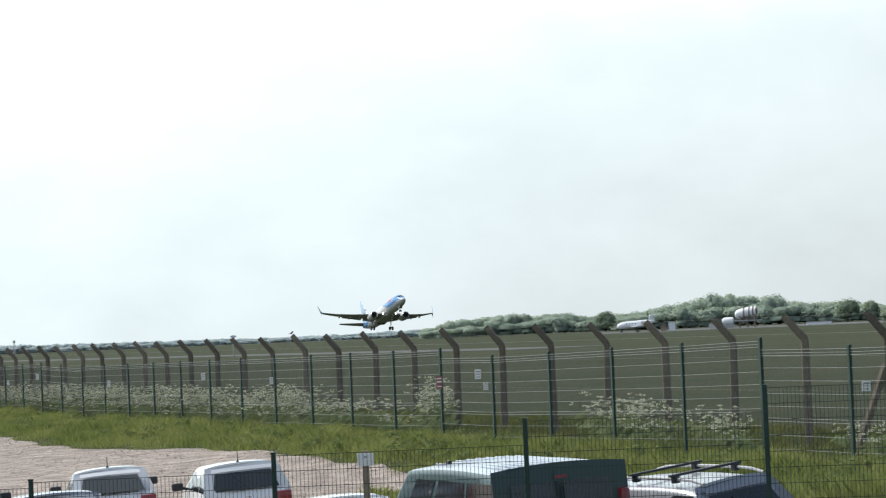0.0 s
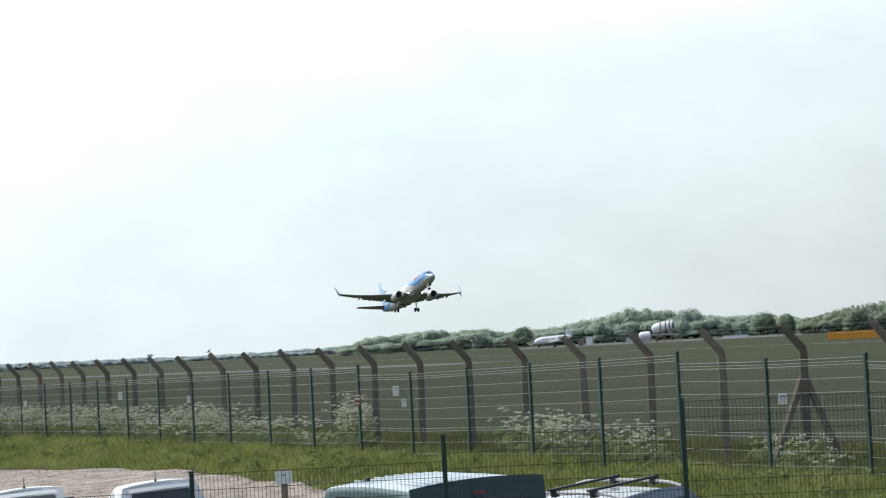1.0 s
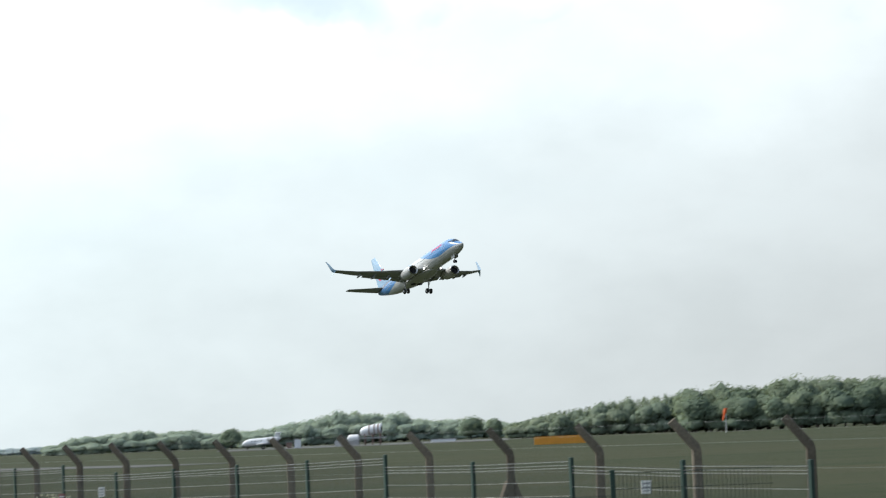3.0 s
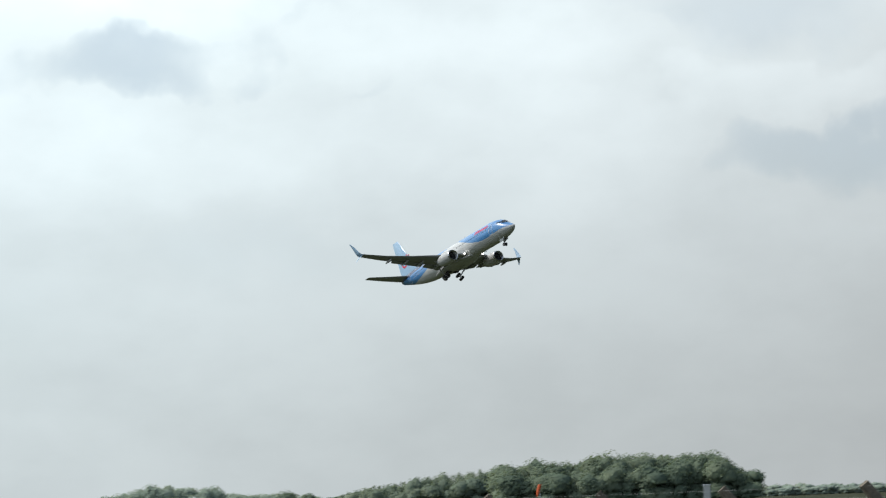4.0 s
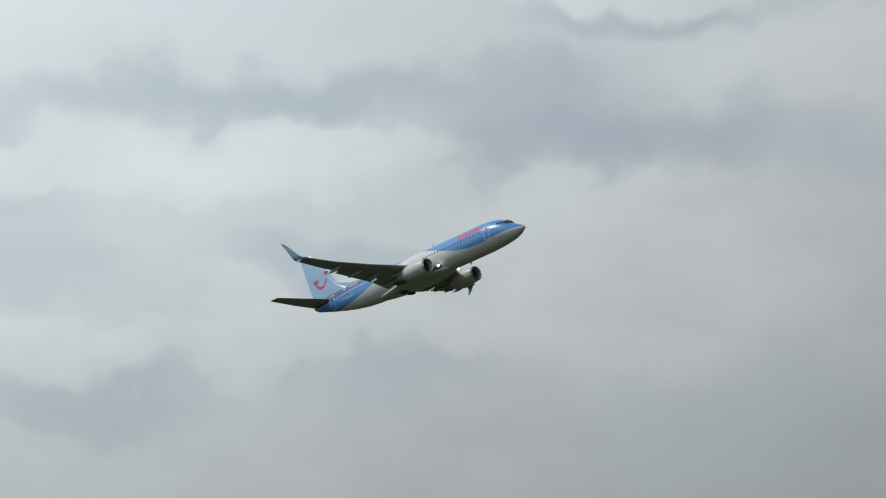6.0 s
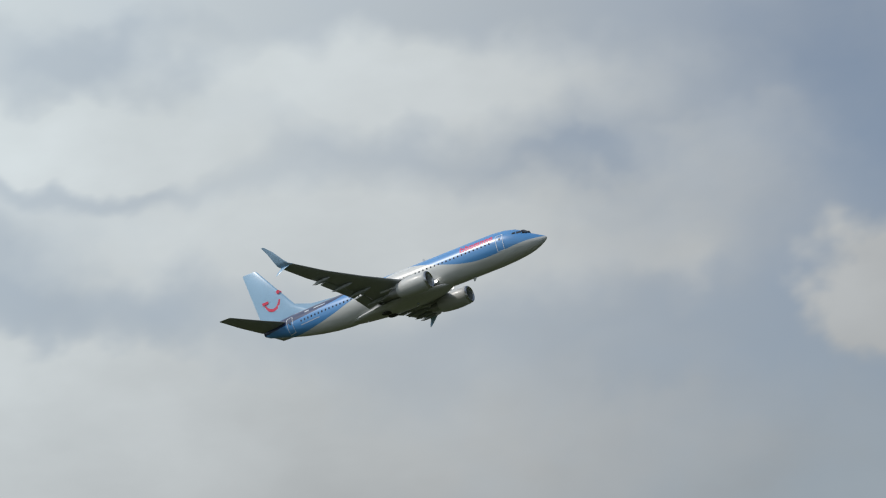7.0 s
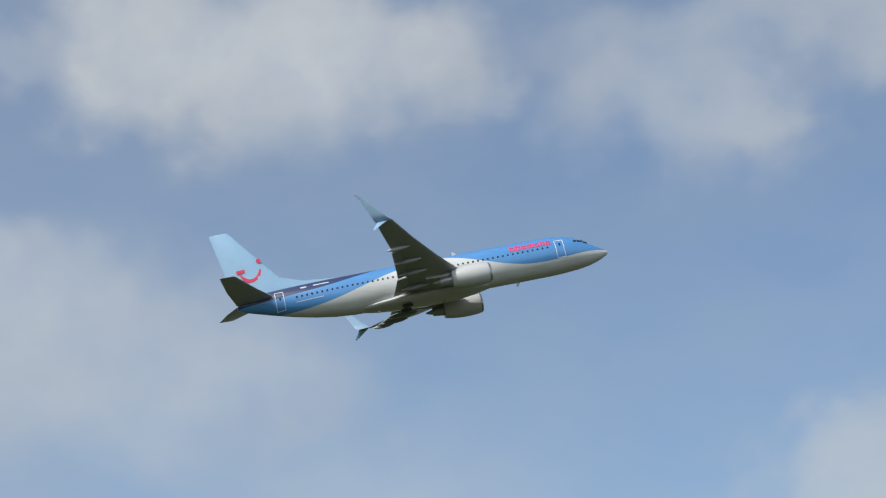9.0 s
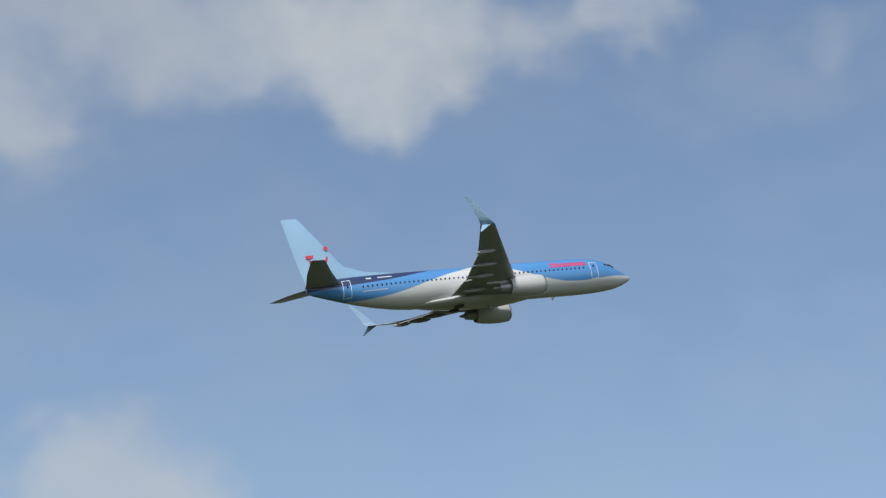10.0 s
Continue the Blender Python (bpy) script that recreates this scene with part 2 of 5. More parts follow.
GRASS = foliage("grass", (0.165, 0.205, 0.085), (0.295, 0.31, 0.155), 0.5, 0.55)
FLOWER = foliage("umbel_white", (0.54, 0.55, 0.44), (0.74, 0.74, 0.63), 2.0, 0.4)
STEM = foliage("stem_green", (0.13, 0.17, 0.07), (0.21, 0.24, 0.12), 2.0, 0.3)
# wood greens for LEAF and PINE are lightened, with some air haze coloured in
LEAF = foliage("broadleaf", (0.165, 0.22, 0.165), (0.26, 0.31, 0.215), 0.10, 0.3, 0.9)
PINE = foliage("conifer", (0.195, 0.25, 0.195), (0.295, 0.345, 0.25), 0.10, 0.3, 0.9)
BARK = material("bark", (0.09, 0.075, 0.06), 0.9, grain=0.4, size=3)
GRAVEL = material("gravel", (0.25, 0.202, 0.172), 0.95, grain=0.5, size=1.6, bump=0.35, second=(0.345, 0.283, 0.242))
STONE = foliage("loose_stone", (0.22, 0.18, 0.152), (0.40, 0.335, 0.285), 3.0, 0.0)
CONCRETE = material("weathered_concrete", (0.18, 0.150, 0.113), 0.95, grain=0.4, size=2.5, bump=0.6, second=(0.105, 0.09, 0.068), random_=0.25)
GREEN_COAT = material("green_powder_coat", (0.012, 0.040, 0.030), 0.5, grain=0.3, size=3)
GALV = material("galvanised_wire", (0.40, 0.41, 0.40), 0.5, 0.3, grain=0.2, size=6)
DARK_WIRE = material("dark_green_wire", (0.035, 0.045, 0.038), 0.5)
PAVING = material("pale_paving", (0.085, 0.086, 0.082), 0.95, grain=0.2, size=0.1, second=(0.06, 0.062, 0.056))
WHITE_SIGN = material("white_sign_board", (0.86, 0.85, 0.83), 0.5, grain=0.08, size=4)
GREY_INK = material("grey_ink", (0.38, 0.38, 0.39), 0.6)
RED_INK = material("red_ink", (0.33, 0.13, 0.13), 0.5, grain=0.1, size=4)
TIMBER = material("weathered_timber", (0.30, 0.23, 0.17), 0.85, grain=0.35, size=8, bump=0.3)
ORANGE = material("orange_board", (0.70, 0.29, 0.03), 0.55, grain=0.15, size=1.5)
SOCK = material("orange_red_cloth", (0.85, 0.16, 0.05), 0.8, grain=0.12, size=4)
CAR_WHITE = material("white_car_paint", (0.78, 0.79, 0.80), 0.28, coat=0.7, grain=0.04, size=2)
CAR_SILVER = material("silver_car_paint", (0.33, 0.34, 0.375), 0.3, 0.35, coat=0.6, grain=0.05, size=2)
VAN_TEAL = material("teal_van_paint", (0.022, 0.062, 0.068), 0.34, 0.0, coat=0.3, grain=0.08, size=2)
# van roof: paler and bluer than the teal body
VAN_ROOF = material("pale_van_roof", (0.36, 0.41, 0.47), 0.35, 0.2, coat=0.5, grain=0.12, size=3)
GLASS = material("dark_glass", (0.016, 0.02, 0.023), 0.06, coat=0.6)
RUBBER = material("black_rubber", (0.02, 0.02, 0.022), 0.75, grain=0.2, size=6)
PLASTIC = material("black_plastic", (0.03, 0.03, 0.033), 0.5, grain=0.15, size=6)
TAIL_RED = material("red_lens", (0.26, 0.02, 0.025), 0.2, coat=0.6)
NACELLE_GREY = material("satin_grey_rail", (0.45, 0.46, 0.47), 0.55, 0.2)
CHROME = material("bright_metal", (0.7, 0.7, 0.7), 0.25, 0.9)


def ground_material():
    m = bpy.data.materials.new("meadow_grass")
    m.use_nodes = True
    tree = m.node_tree
    n = Nodes(tree)
    bsdf = tree.nodes["Principled BSDF"]
    at = n.add("ShaderNodeTexCoord").outputs["Object"]
    mown = n.noise(n.scale(at, (0.16, 1.0, 1.0)), 0.06, 6.0, 0.65)
    tuft = n.noise(at, 1.1, 4.0, 0.65)
    blade = n.noise(at, 14.0, 3.0, 0.7)
    c = n.mix(n.range(mown, 0.35, 0.65, 0, 1, True), (0.029, 0.041, 0.015, 1), (0.050, 0.053, 0.024, 1))
    f = n.math("ADD", n.math("MULTIPLY", tuft, 0.5), n.math("MULTIPLY", blade, 0.5))
    f = n.range(f, 0.3, 0.7, 0.62, 1.4)
    c = n.vec("MULTIPLY", c, n.add("ShaderNodeCombineXYZ", X=f, Y=f, Z=f).outputs[0])
    n.put(bsdf, "Base_Color", c), n.put(bsdf, "Roughness", 0.95)
    n.put(bsdf, "Specular_IOR_Level", 0.15)
    b = n.add("ShaderNodeBump", Strength=0.7, Distance=0.08, Height=blade)
    n.put(bsdf, "Normal", b.outputs[0])
    return m


MEADOW = ground_material()


# ---------------------------------------------------------------- mesh helpers
def mesh_of(name, verts, faces, mat, smooth=False):
    me = bpy.data.meshes.new(name)
    me.from_pydata([tuple(v) for v in verts], [], faces)
    me.materials.append(mat)
    if smooth:
        me.shade_smooth()
    me.update()
    return me


def finish(name, bm, mat, smooth=False):
    me = bpy.data.meshes.new(name)
    bmesh.ops.recalc_face_normals(bm, faces=bm.faces)
    bm.to_mesh(me)
    bm.free()
    for one in (mat if isinstance(mat, (list, tuple)) else (mat,)):
        me.materials.append(one)
    if smooth:
        me.shade_smooth()
        me.set_sharp_from_angle(angle=radians(38))
    return me


def part(name, data, parent, m=None, label=""):
    ob = new(name, data)
    ob.parent = parent
    if m is not None:
        ob.matrix_basis = m
    return tagged(ob, label)


def box(bm, lo, hi, m=None, bevel=0.0):
    made = bmesh.ops.create_cube(bm, size=1.0)["verts"]
    size = [b - a for a, b in zip(lo, hi)]
    mid = [(a + b) / 2 for a, b in zip(lo, hi)]
    t = Matrix.Translation(mid) @ Matrix.Diagonal((*size, 1))
    bmesh.ops.transform(bm, matrix=(m @ t) if m is not None else t, verts=made)
    if bevel:
        edges = list({e for v in made for e in v.link_edges})
        bmesh.ops.bevel(bm, geom=edges, offset=bevel, segments=2, affect="EDGES", profile=0.5)
    return made


def tube(bm, a, b, r0, r1=None, sides=8):
    a, b = Vector(a), Vector(b)
    r1 = r0 if r1 is None else r1
    made = bmesh.ops.create_cone(bm, cap_ends=True, segments=sides, radius1=r0, radius2=r1, depth=(b - a).length)["verts"]
    turn = (b - a).to_track_quat("Z", "Y").to_matrix().to_4x4()
    bmesh.ops.transform(bm, matrix=Matrix.Translation((a + b) / 2) @ turn, verts=made)
    return made


def loft(bm, rings, cap=True, close=True):
    rows = [[bm.verts.new(p) for p in ring] for ring in rings]
    count = len(rows[0])
    for a, b in zip(rows, rows[1:]):
        for i in range(count if close else count - 1):
            j = (i + 1) % count
            bm.faces.new((a[i], a[j], b[j], b[i]))
    if cap:
        bm.faces.new(rows[0]), bm.faces.new(rows[-1])
    return rows


def bm_box(lo, hi, bevel=0.0):
    bm = bmesh.new()
    box(bm, lo, hi, bevel=bevel)
    return bm


# ---------------------------------------------------------------- the ground
FIELD = 1.05                       # height of the airfield above the car park
G0 = Vector((1.04, 63.2))          # a post of the green fence, and the step to the next
GS = Vector((1.222, -3.07))
C0 = Vector((1.10, 69.5))
CS = Vector((1.175, -2.967))
RUN = GS.normalized()
NEAR = Vector((RUN.y, -RUN.x))     # towards the car park
if NEAR.dot(-G0) < 0:
    NEAR = -NEAR


def smooth(a, b, v):
    k = min(1.0, max(0.0, (v - a) / (b - a)))
    return k * k * (3 - 2 * k)


def away(x, y):
    """Metres from the green fence towards the car park."""
    return (Vector((x, y)) - G0).dot(NEAR)


def ground_z(x, y):
    d = away(x, y)
    z = FIELD - 0.34 * smooth(1.0, 6.5, d) - 0.71 * smooth(5.0, 22.0, d)
    r = math.hypot(x, y)
    z += 2.1 * (1 - smooth(4.0, 22.0, r))
    if d > 0:
        z += 0.03 * math.sin(x * 0.9) * math.sin(y * 0.5)
    return z


def build_ground():
    """One sheet: fine in the car park's sector, widening to the horizon."""
    radii = [0.0] + [2.0 * i for i in range(1, 12)] + [24 + 1.5 * i for i in range(0, 60)] + [120, 140, 170, 210, 260, 330, 420, 540, 700, 900, 1200, 1700, 2600, 4500]
    angles = [-20 + 0.8 * i for i in range(56)] + [26 + 6 * i for i in range(0, 53)]
    verts, faces = [], []
    for r in radii:
        for a in angles:
            x, y = r * math.sin(radians(a)), r * math.cos(radians(a))
            verts.append((x, y, ground_z(x, y)))
    k = len(angles)
    for i in range(len(radii) - 1):
        for j in range(k):
            q = (j + 1) % k
            faces.append((i * k + j, i * k + q, (i + 1) * k + q, (i + 1) * k + j))
    ob = new("ground", mesh_of("ground", verts, faces, MEADOW, True))
    tagged(ob, "flat green-brown airfield grass running to the horizon", "ground", kind="structure")


def gravel_edge(s):
    """How far from the fence the gravel begins, along the run of the fence."""
    e = 5.0 - 1.1 * smooth(-20, -8, s) + 0.3 * math.sin(s * 0.23) + 0.2 * math.sin(s * 1.3 + 1)
    return e + max(0.0, s - 8.5) * 1.1


def build_gravel():
    verts, faces = [], []
    rows, cols = 90, 60
    for i in range(rows):
        s = -75 + i * 1.3
        for j in range(cols):
            edge = gravel_edge(s)
            d = edge + j * j * 0.0075 + j * 0.03
            p = G0 + RUN * s + NEAR * d
            verts.append((p.x, p.y, ground_z(p.x, p.y) + 0.02 + (0.0 if j else -0.06)))
    for i in range(rows - 1):
        for j in range(cols - 1):
            a = i * cols + j
            faces.append((a, a + 1, a + cols + 1, a + cols))
    ob = new("gravel_car_park", mesh_of("gravel_car_park", verts, faces, GRAVEL, True))
    tagged(ob, "pinkish-grey loose gravel car park surface", "gravel", kind="structure")


def build_paving(name, corners, label):
    """A thin slab of paving on the airfield."""
    bm = bmesh.new()
    loft(bm, [[(p.x, p.y, FIELD + z) for p in corners] for z in (-.1, .035)])
    tagged(new(name, finish(name, bm, PAVING)), label, "paving", kind="structure")


build_ground()
build_gravel()
_a, _b = heading(-11.5) * 640, heading(1.5) * 318
_w = Vector((_b.y - _a.y, _a.x - _b.x, 0)).normalized() * -13
build_paving("taxiway", (_a, _b, _b + _w, _a + _w), "pale grey taxiway across the airfield grass")
build_paving("apron", (heading(3.1) * 655, heading(9.3) * 640, heading(9.3) * 770, heading(3.1) * 770), "pale concrete apron under parked aircraft")
# ---------------------------------------------------------------- fences
GREEN_TOP = {-13: 3.10, 4: 3.40, -1: 3.36, 8: 3.16, 7: 3.19, 6: 3.27, 5: 3.23}


def green_top(i):
    if i in GREEN_TOP:
        return GREEN_TOP[i]
    if i <= -14:
        return 3.0 + 0.045 * (i + 18)
    return 3.04 + 0.027 * (i + 12) if i < 0 else 3.16 + 0.057 * i


def ground_at(p):
    return ground_z(p.x, p.y)


def wire_grid(width, height, across, up, thick, band=()):
    """A welded wire panel in its own x-z plane: three-sided wires, set apart front and back."""
    verts, faces = [], []

    def wire(a, b, axis, r):
        k = len(verts)
        for q in (a, b):
            for ang in (90, 210, 330):
                c, s = r * math.cos(radians(ang)), r * math.sin(radians(ang))
                verts.append((q[0] + (c if axis == 2 else 0), q[1] + s, q[2] + (c if axis == 0 else 0)))
        for i in range(3):
            j = (i + 1) % 3
            faces.append((k + i, k + j, k + 3 + j, k + 3 + i))

    for i in range(int(width / across) + 1):
        wire((i * across, 0, 0), (i * across, 0, height), 2, thick)
    zs = [height - up * i for i in range(int(height / up) + 1)] + [height * b for b in band]
    for z in zs:
        wire((0, -2 * thick, z), (width, -2 * thick, z), 0, thick * 1.25)
    return verts, faces


def fence_run(a, b):
    """The pose of a panel whose x runs from a to b."""
    d = Vector(b) - Vector(a)
    turn = math.degrees(math.atan2(d.y, d.x))
    return turn, math.hypot(d.x, d.y)


def build_green_fence():
    fence = tagged(new("mesh_security_fence"), "dark green steel mesh fence with slim posts beside grass bank", "fence")
    length = GS.length
    bm = bmesh.new()
    box(bm, (-0.04, -0.03, -0.4), (0.04, 0.03, 1.0), bevel=0.006)
    post_me = finish("fence_post", bm, GREEN_COAT)
    # one welded panel: thin uprights, and the paired line wires that shine
    v, f = wire_grid(length - 0.1, 2.05, 0.05, 3.0, 0.0033)
    v = [(x + 0.05, y, z - 2.06) for x, y, z in v]
    slots = [0] * len(f)
    for z, r in ((-0.02, .0036), (-0.08, .0030), (-0.13, .0036), (-0.36, .0030), (-0.60, .0030), (-0.84, .0030), (-1.08, .0030), (-1.30, .0032), (-1.36, .0032), (-1.62, .0030), (-1.88, .0030)):
        k = len(v)
        for x in (0.05, length - 0.05):
            for q in range(5):
                v.append((x, -0.012 + r * math.cos(q * 1.257), z + r * math.sin(q * 1.257)))
        for q in range(5):
            f.append((k + q, k + (q + 1) % 5, k + 5 + (q + 1) % 5, k + 5 + q))
            slots.append(1)
    panel_me = mesh_of("mesh_panel", v, f, DARK_WIRE)
    panel_me.materials.append(GALV)
    panel_me.polygons.foreach_set("material_index", slots)
    for i in range(-19, 9):
        p = G0 + GS * i
        top = green_top(i)
        base = ground_at(p)
        post = part("fence_post", post_me, fence)
        turn = math.degrees(math.atan2(GS.y, GS.x))
        post.matrix_basis = pose(p.x, p.y, base, 0, 0, turn) @ Matrix.Diagonal((1, 1, top - base, 1))
        if i < 8:
            low = min(top, green_top(i + 1))
            part("mesh_panel", panel_me, fence, pose(p.x, p.y, low - 0.05, 0, math.degrees(-math.atan2((green_top(i + 1) - top) * (abs(green_top(i + 1) - top) < .1), length)), turn))
    return fence


def build_concrete_fence():
    fence = tagged(new("concrete_post_fence"), "old airfield fence of cranked concrete posts and line wires", "fence")
    bm = bmesh.new()
    # shaft, bend and arm with tapering square section; the arm leans back over the car park side
    path = [(0, -0.3, 0.088, 0), (0, 1.2, 0.084, 0), (0, 2.22, 0.080, 0), (-0.03, 2.30, 0.084, 24), (-0.41, 2.75, 0.070, 40)]
    rings = []
    for x, z, r, lean in path:
        m = pose(x, 0, z, 0, -lean, 0)
        c = r * 0.72
        rings.append([m @ Vector(q) for q in ((-r, -c, 0), (-c, -r, 0), (c, -r, 0), (r, -c, 0), (r, c, 0), (c, r, 0), (-c, r, 0), (-r, c, 0))])
    loft(bm, rings)
    post_me = finish("concrete_post", bm, CONCRETE)
    bm = bmesh.new()
    for side in (-1, 1):
        tube(bm, (0, side * 0.04, 1.72), (0, side * 0.78, -0.2), 0.075, 0.085, 6)
    brace_me = finish("diagonal_brace", bm, CONCRETE)
    rng = random.Random(5)
    for i in range(-20, 13):
        p = C0 + CS * i
        # far end curls: arms all point the same way
        m = pose(p.x + 0.30, p.y, FIELD, rng.uniform(-.6, .6), rng.uniform(-.8, .8), rng.uniform(-6, 6) - 8)
        part("concrete_post", post_me, fence, m @ Matrix.Diagonal((1, 1, 1.0 + rng.uniform(-.008, .008), 1)))
        if i == 6:
            part("diagonal_brace", brace_me, fence, pose(p.x + 0.30, p.y, FIELD, 0, 0, -80), "slanting concrete brace")
    # line wires from the first to the last post
    a, b = C0 + CS * -20, C0 + CS * 12
    for dx, z in ((-0.38, 2.72), (-0.2, 2.55), (-0.05, 2.36), (0.0, 1.9), (0.0, 1.2)):
        bm = bmesh.new()
        tube(bm, (a.x + .3 + dx, a.y - .05, FIELD + z), (b.x + .3 + dx, b.y - .05, FIELD + z), 0.0009, sides=4)
        part("line_wire", finish("line_wire", bm, GALV), fence)
    return fence


NEAR_POSTS = [(-8.3, 33.6, 2.05), (-5.3, 33.8, 2.12), (-2.25, 33.93, 2.32), (0.94, 33.99, 2.62), (3.96, 33.77, 2.92), (6.75, 33.32, 3.20)]


def build_near_fence():
    fence = tagged(new("car_park_fence"), "dark green welded mesh fence stepping up beside parked cars", "fence")
    for (x0, y0, z0), (x1, y1, _) in zip(NEAR_POSTS, NEAR_POSTS[1:] + [(8.75, 32.95, 3.2)]):
        turn, length = fence_run((x0, y0), (x1, y1))
        g = ground_z(x0, y0)
        bm = bmesh.new()
        box(bm, (-0.03, -0.025, g - z0 - 0.1), (0.03, 0.025, 0.0), bevel=0.005)
        box(bm, (-0.034, -0.029, 0.0), (0.034, 0.029, 0.025), bevel=0.008)
        for k in range(4):
            box(bm, (-0.012, -0.055, -0.2 - k * 0.45), (0.012, -0.03, -0.17 - k * 0.45))
        part("fence_post", finish("fence_post", bm, GREEN_COAT), fence, pose(x0, y0, z0, 0, 0, turn))
        v, f = wire_grid(length - 0.06, 2.0, 0.05, 0.2, 0.0034)
        part("mesh_panel", mesh_of("mesh_panel", [(x + .03, y, z - 2.02) for x, y, z in v], f, DARK_WIRE), fence, pose(x0, y0, z0, 0, 0, turn))


def build_sign(name, at, w, h_, board, bars, label, post=None):
    """A small notice with rows of unreadable print. at: the place of its middle; it faces the car park."""
    sign = tagged(new(name), label, "sign", group="notices along the fences")
    sign.matrix_basis = pose(*at, 0, 0, 0)
    part("board", finish("board", bm_box((-w / 2, -0.006, -h_ / 2), (w / 2, 0.006, h_ / 2), 0.003), board), sign)
    for z, bw, bh, mat in bars:
        part("print_bar", finish("print_bar", bm_box((-bw * w / 2, -0.011, z * h_ - bh * h_ / 2), (bw * w / 2, -0.0065, z * h_ + bh * h_ / 2)), mat), sign)
    if post:
        part("post", finish("post", bm_box((-0.045, 0.008, post - at[2]), (0.045, 0.08, h_ / 2 + 0.03), 0.006), TIMBER), sign, label="weathered timber post")
    return sign


def on_line(az, el, p0, step, off=0.0):
    """The point at that azimuth and elevation from the eye on the upright plane through a fence line."""
    d = heading(az, el)
    n_ = Vector((step.y, -step.x)).normalized()
    if n_.dot(-p0) < 0:
        n_ = -n_
    k = (p0 + n_ * off).dot(n_) / Vector((d.x, d.y)).dot(n_)
    return (d.x * k, d.y * k, EYE[2] + d.z * k)


def build_signs():
    grey = [(0.28, 0.7, 0.14, GREY_INK), (0.0, 0.75, 0.10, GREY_INK), (-0.28, 0.6, 0.10, GREY_INK)]
    small = "small white notice with grey print on the green fence"
    for az, el, w, h_ in ((0.63, -0.98, .17, .27), (0.79, -1.24, .13, .22), (-3.77, -0.93, .12, .24), (8.82, -1.56, .18, .22), (12.16, -1.36, .20, .25),
                          (-9.30, -0.73, .10, .24), (-7.20, -0.84, .12, .26), (-5.21, -0.78, .15, .28), (-8.69, -0.63, .14, .28)):
        build_sign("notice", on_line(az, el, G0, GS, 0.06), w * .85, h_ * .85, WHITE_SIGN, grey, small)
    red = [(0.30, 0.8, 0.10, WHITE_SIGN), (0.05, 0.8, 0.12, WHITE_SIGN), (-0.3, 0.7, 0.08, WHITE_SIGN)]
    build_sign("warning_notice", on_line(-0.2, -1.12, G0, GS, 0.06), .15, .32, RED_INK, red, "red and white warning notice on the green fence")
    d = heading(-1.84, -2.69)
    k = 36.0 / math.hypot(d.x, d.y)
    build_sign("post_notice", (d.x * k - .0, d.y * k, EYE[2] + d.z * k), .22, .17, WHITE_SIGN, [(0.2, 0.2, 0.14, GREY_INK)], "plain white board on a weathered timber post", post=ground_z(d.x * k, d.y * k) - .05)


build_green_fence()
build_concrete_fence()
build_near_fence()
build_signs()


# ---------------------------------------------------------------- the airliner
def livery():
    """Paint of the fuselage in its own space: y forward (nose at 18), z up."""
    m = bpy.data.materials.new("airliner_livery")
    m.use_nodes = True
    tree = m.node_tree
    n = Nodes(tree)
    bsdf = tree.nodes["Principled BSDF"]
    at = n.add("ShaderNodeTexCoord").outputs["Object"]
    xyz = n.add("ShaderNodeSeparateXYZ", Vector=at)
    s = n.math("DIVIDE", n.math("SUBTRACT", 18.0, xyz.outputs[1]), 40.0)
    z = xyz.outputs[2]

    def line(stops):
        g = n.ramp(s, [(a / 40.0, (b + 2.5) / 5.0) for a, b in stops], "B_SPLINE")
        return n.math("SUBTRACT", n.math("MULTIPLY", n.add("ShaderNodeSeparateColor", Color=g).outputs[0], 5.0), 2.5)

    wave = line([(0, -0.50), (2.5, -0.50), (5.5, -0.92), (8.5, -0.92), (11, -0.32), (13, 0.38), (15, 1.15), (17, 1.8), (18.5, 1.95), (20.5, 1.5), (24, 0.6), (27.5, -0.5), (31, -0.95), (34, -0.9), (37, 0.2), (39, 0.5)])
    dark = line([(0, 2.5), (20, 2.45), (22.5, 2.1), (25, 1.6), (28, 1.05), (31, 0.85), (35, 0.65), (38, 0.6)])
    blue = n.math("GREATER_THAN", z, wave)
    navy = n.math("GREATER_THAN", z, dark)
    dirt = n.noise(n.scale(at, (1, 0.25, 1)), 1.3, 5.0, 0.6)
    belly = n.mix(n.range(dirt, 0.35, 0.75, 0, 1, True), (0.57, 0.575, 0.57, 1), (0.49, 0.495, 0.49, 1))
    sky_ = n.mix(n.range(dirt, 0.35, 0.75), (0.075, 0.245, 0.53, 1), (0.062, 0.22, 0.49, 1))
    c = n.mix(blue, belly, sky_)
    c = n.mix(navy, c, (0.022, 0.035, 0.10, 1))
    n.put(bsdf, "Base_Color", c), n.put(bsdf, "Roughness", 0.32)
    n.put(bsdf, "Coat_Weight", 0.25), n.put(bsdf, "Coat_Roughness", 0.15)
    return m


LIVERY = livery()
FIN_BLUE = material("pale_blue_paint", (0.25, 0.41, 0.58), 0.35, coat=0.5, grain=0.05, size=1.2)
TIP_BLUE = material("winglet_blue_paint", (0.22, 0.34, 0.47), 0.4, coat=0.3, grain=0.05, size=1.2)
WING_GREY = material("grey_wing_skin", (0.31, 0.325, 0.33), 0.45, 0.1, grain=0.10, size=1.5)
NACELLE = material("pale_grey_cowling", (0.48, 0.485, 0.48), 0.4, 0.0, coat=0.2, grain=0.06, size=1.5)
LIP = material("bare_metal_lip", (0.5, 0.5, 0.5), 0.25, 0.9)
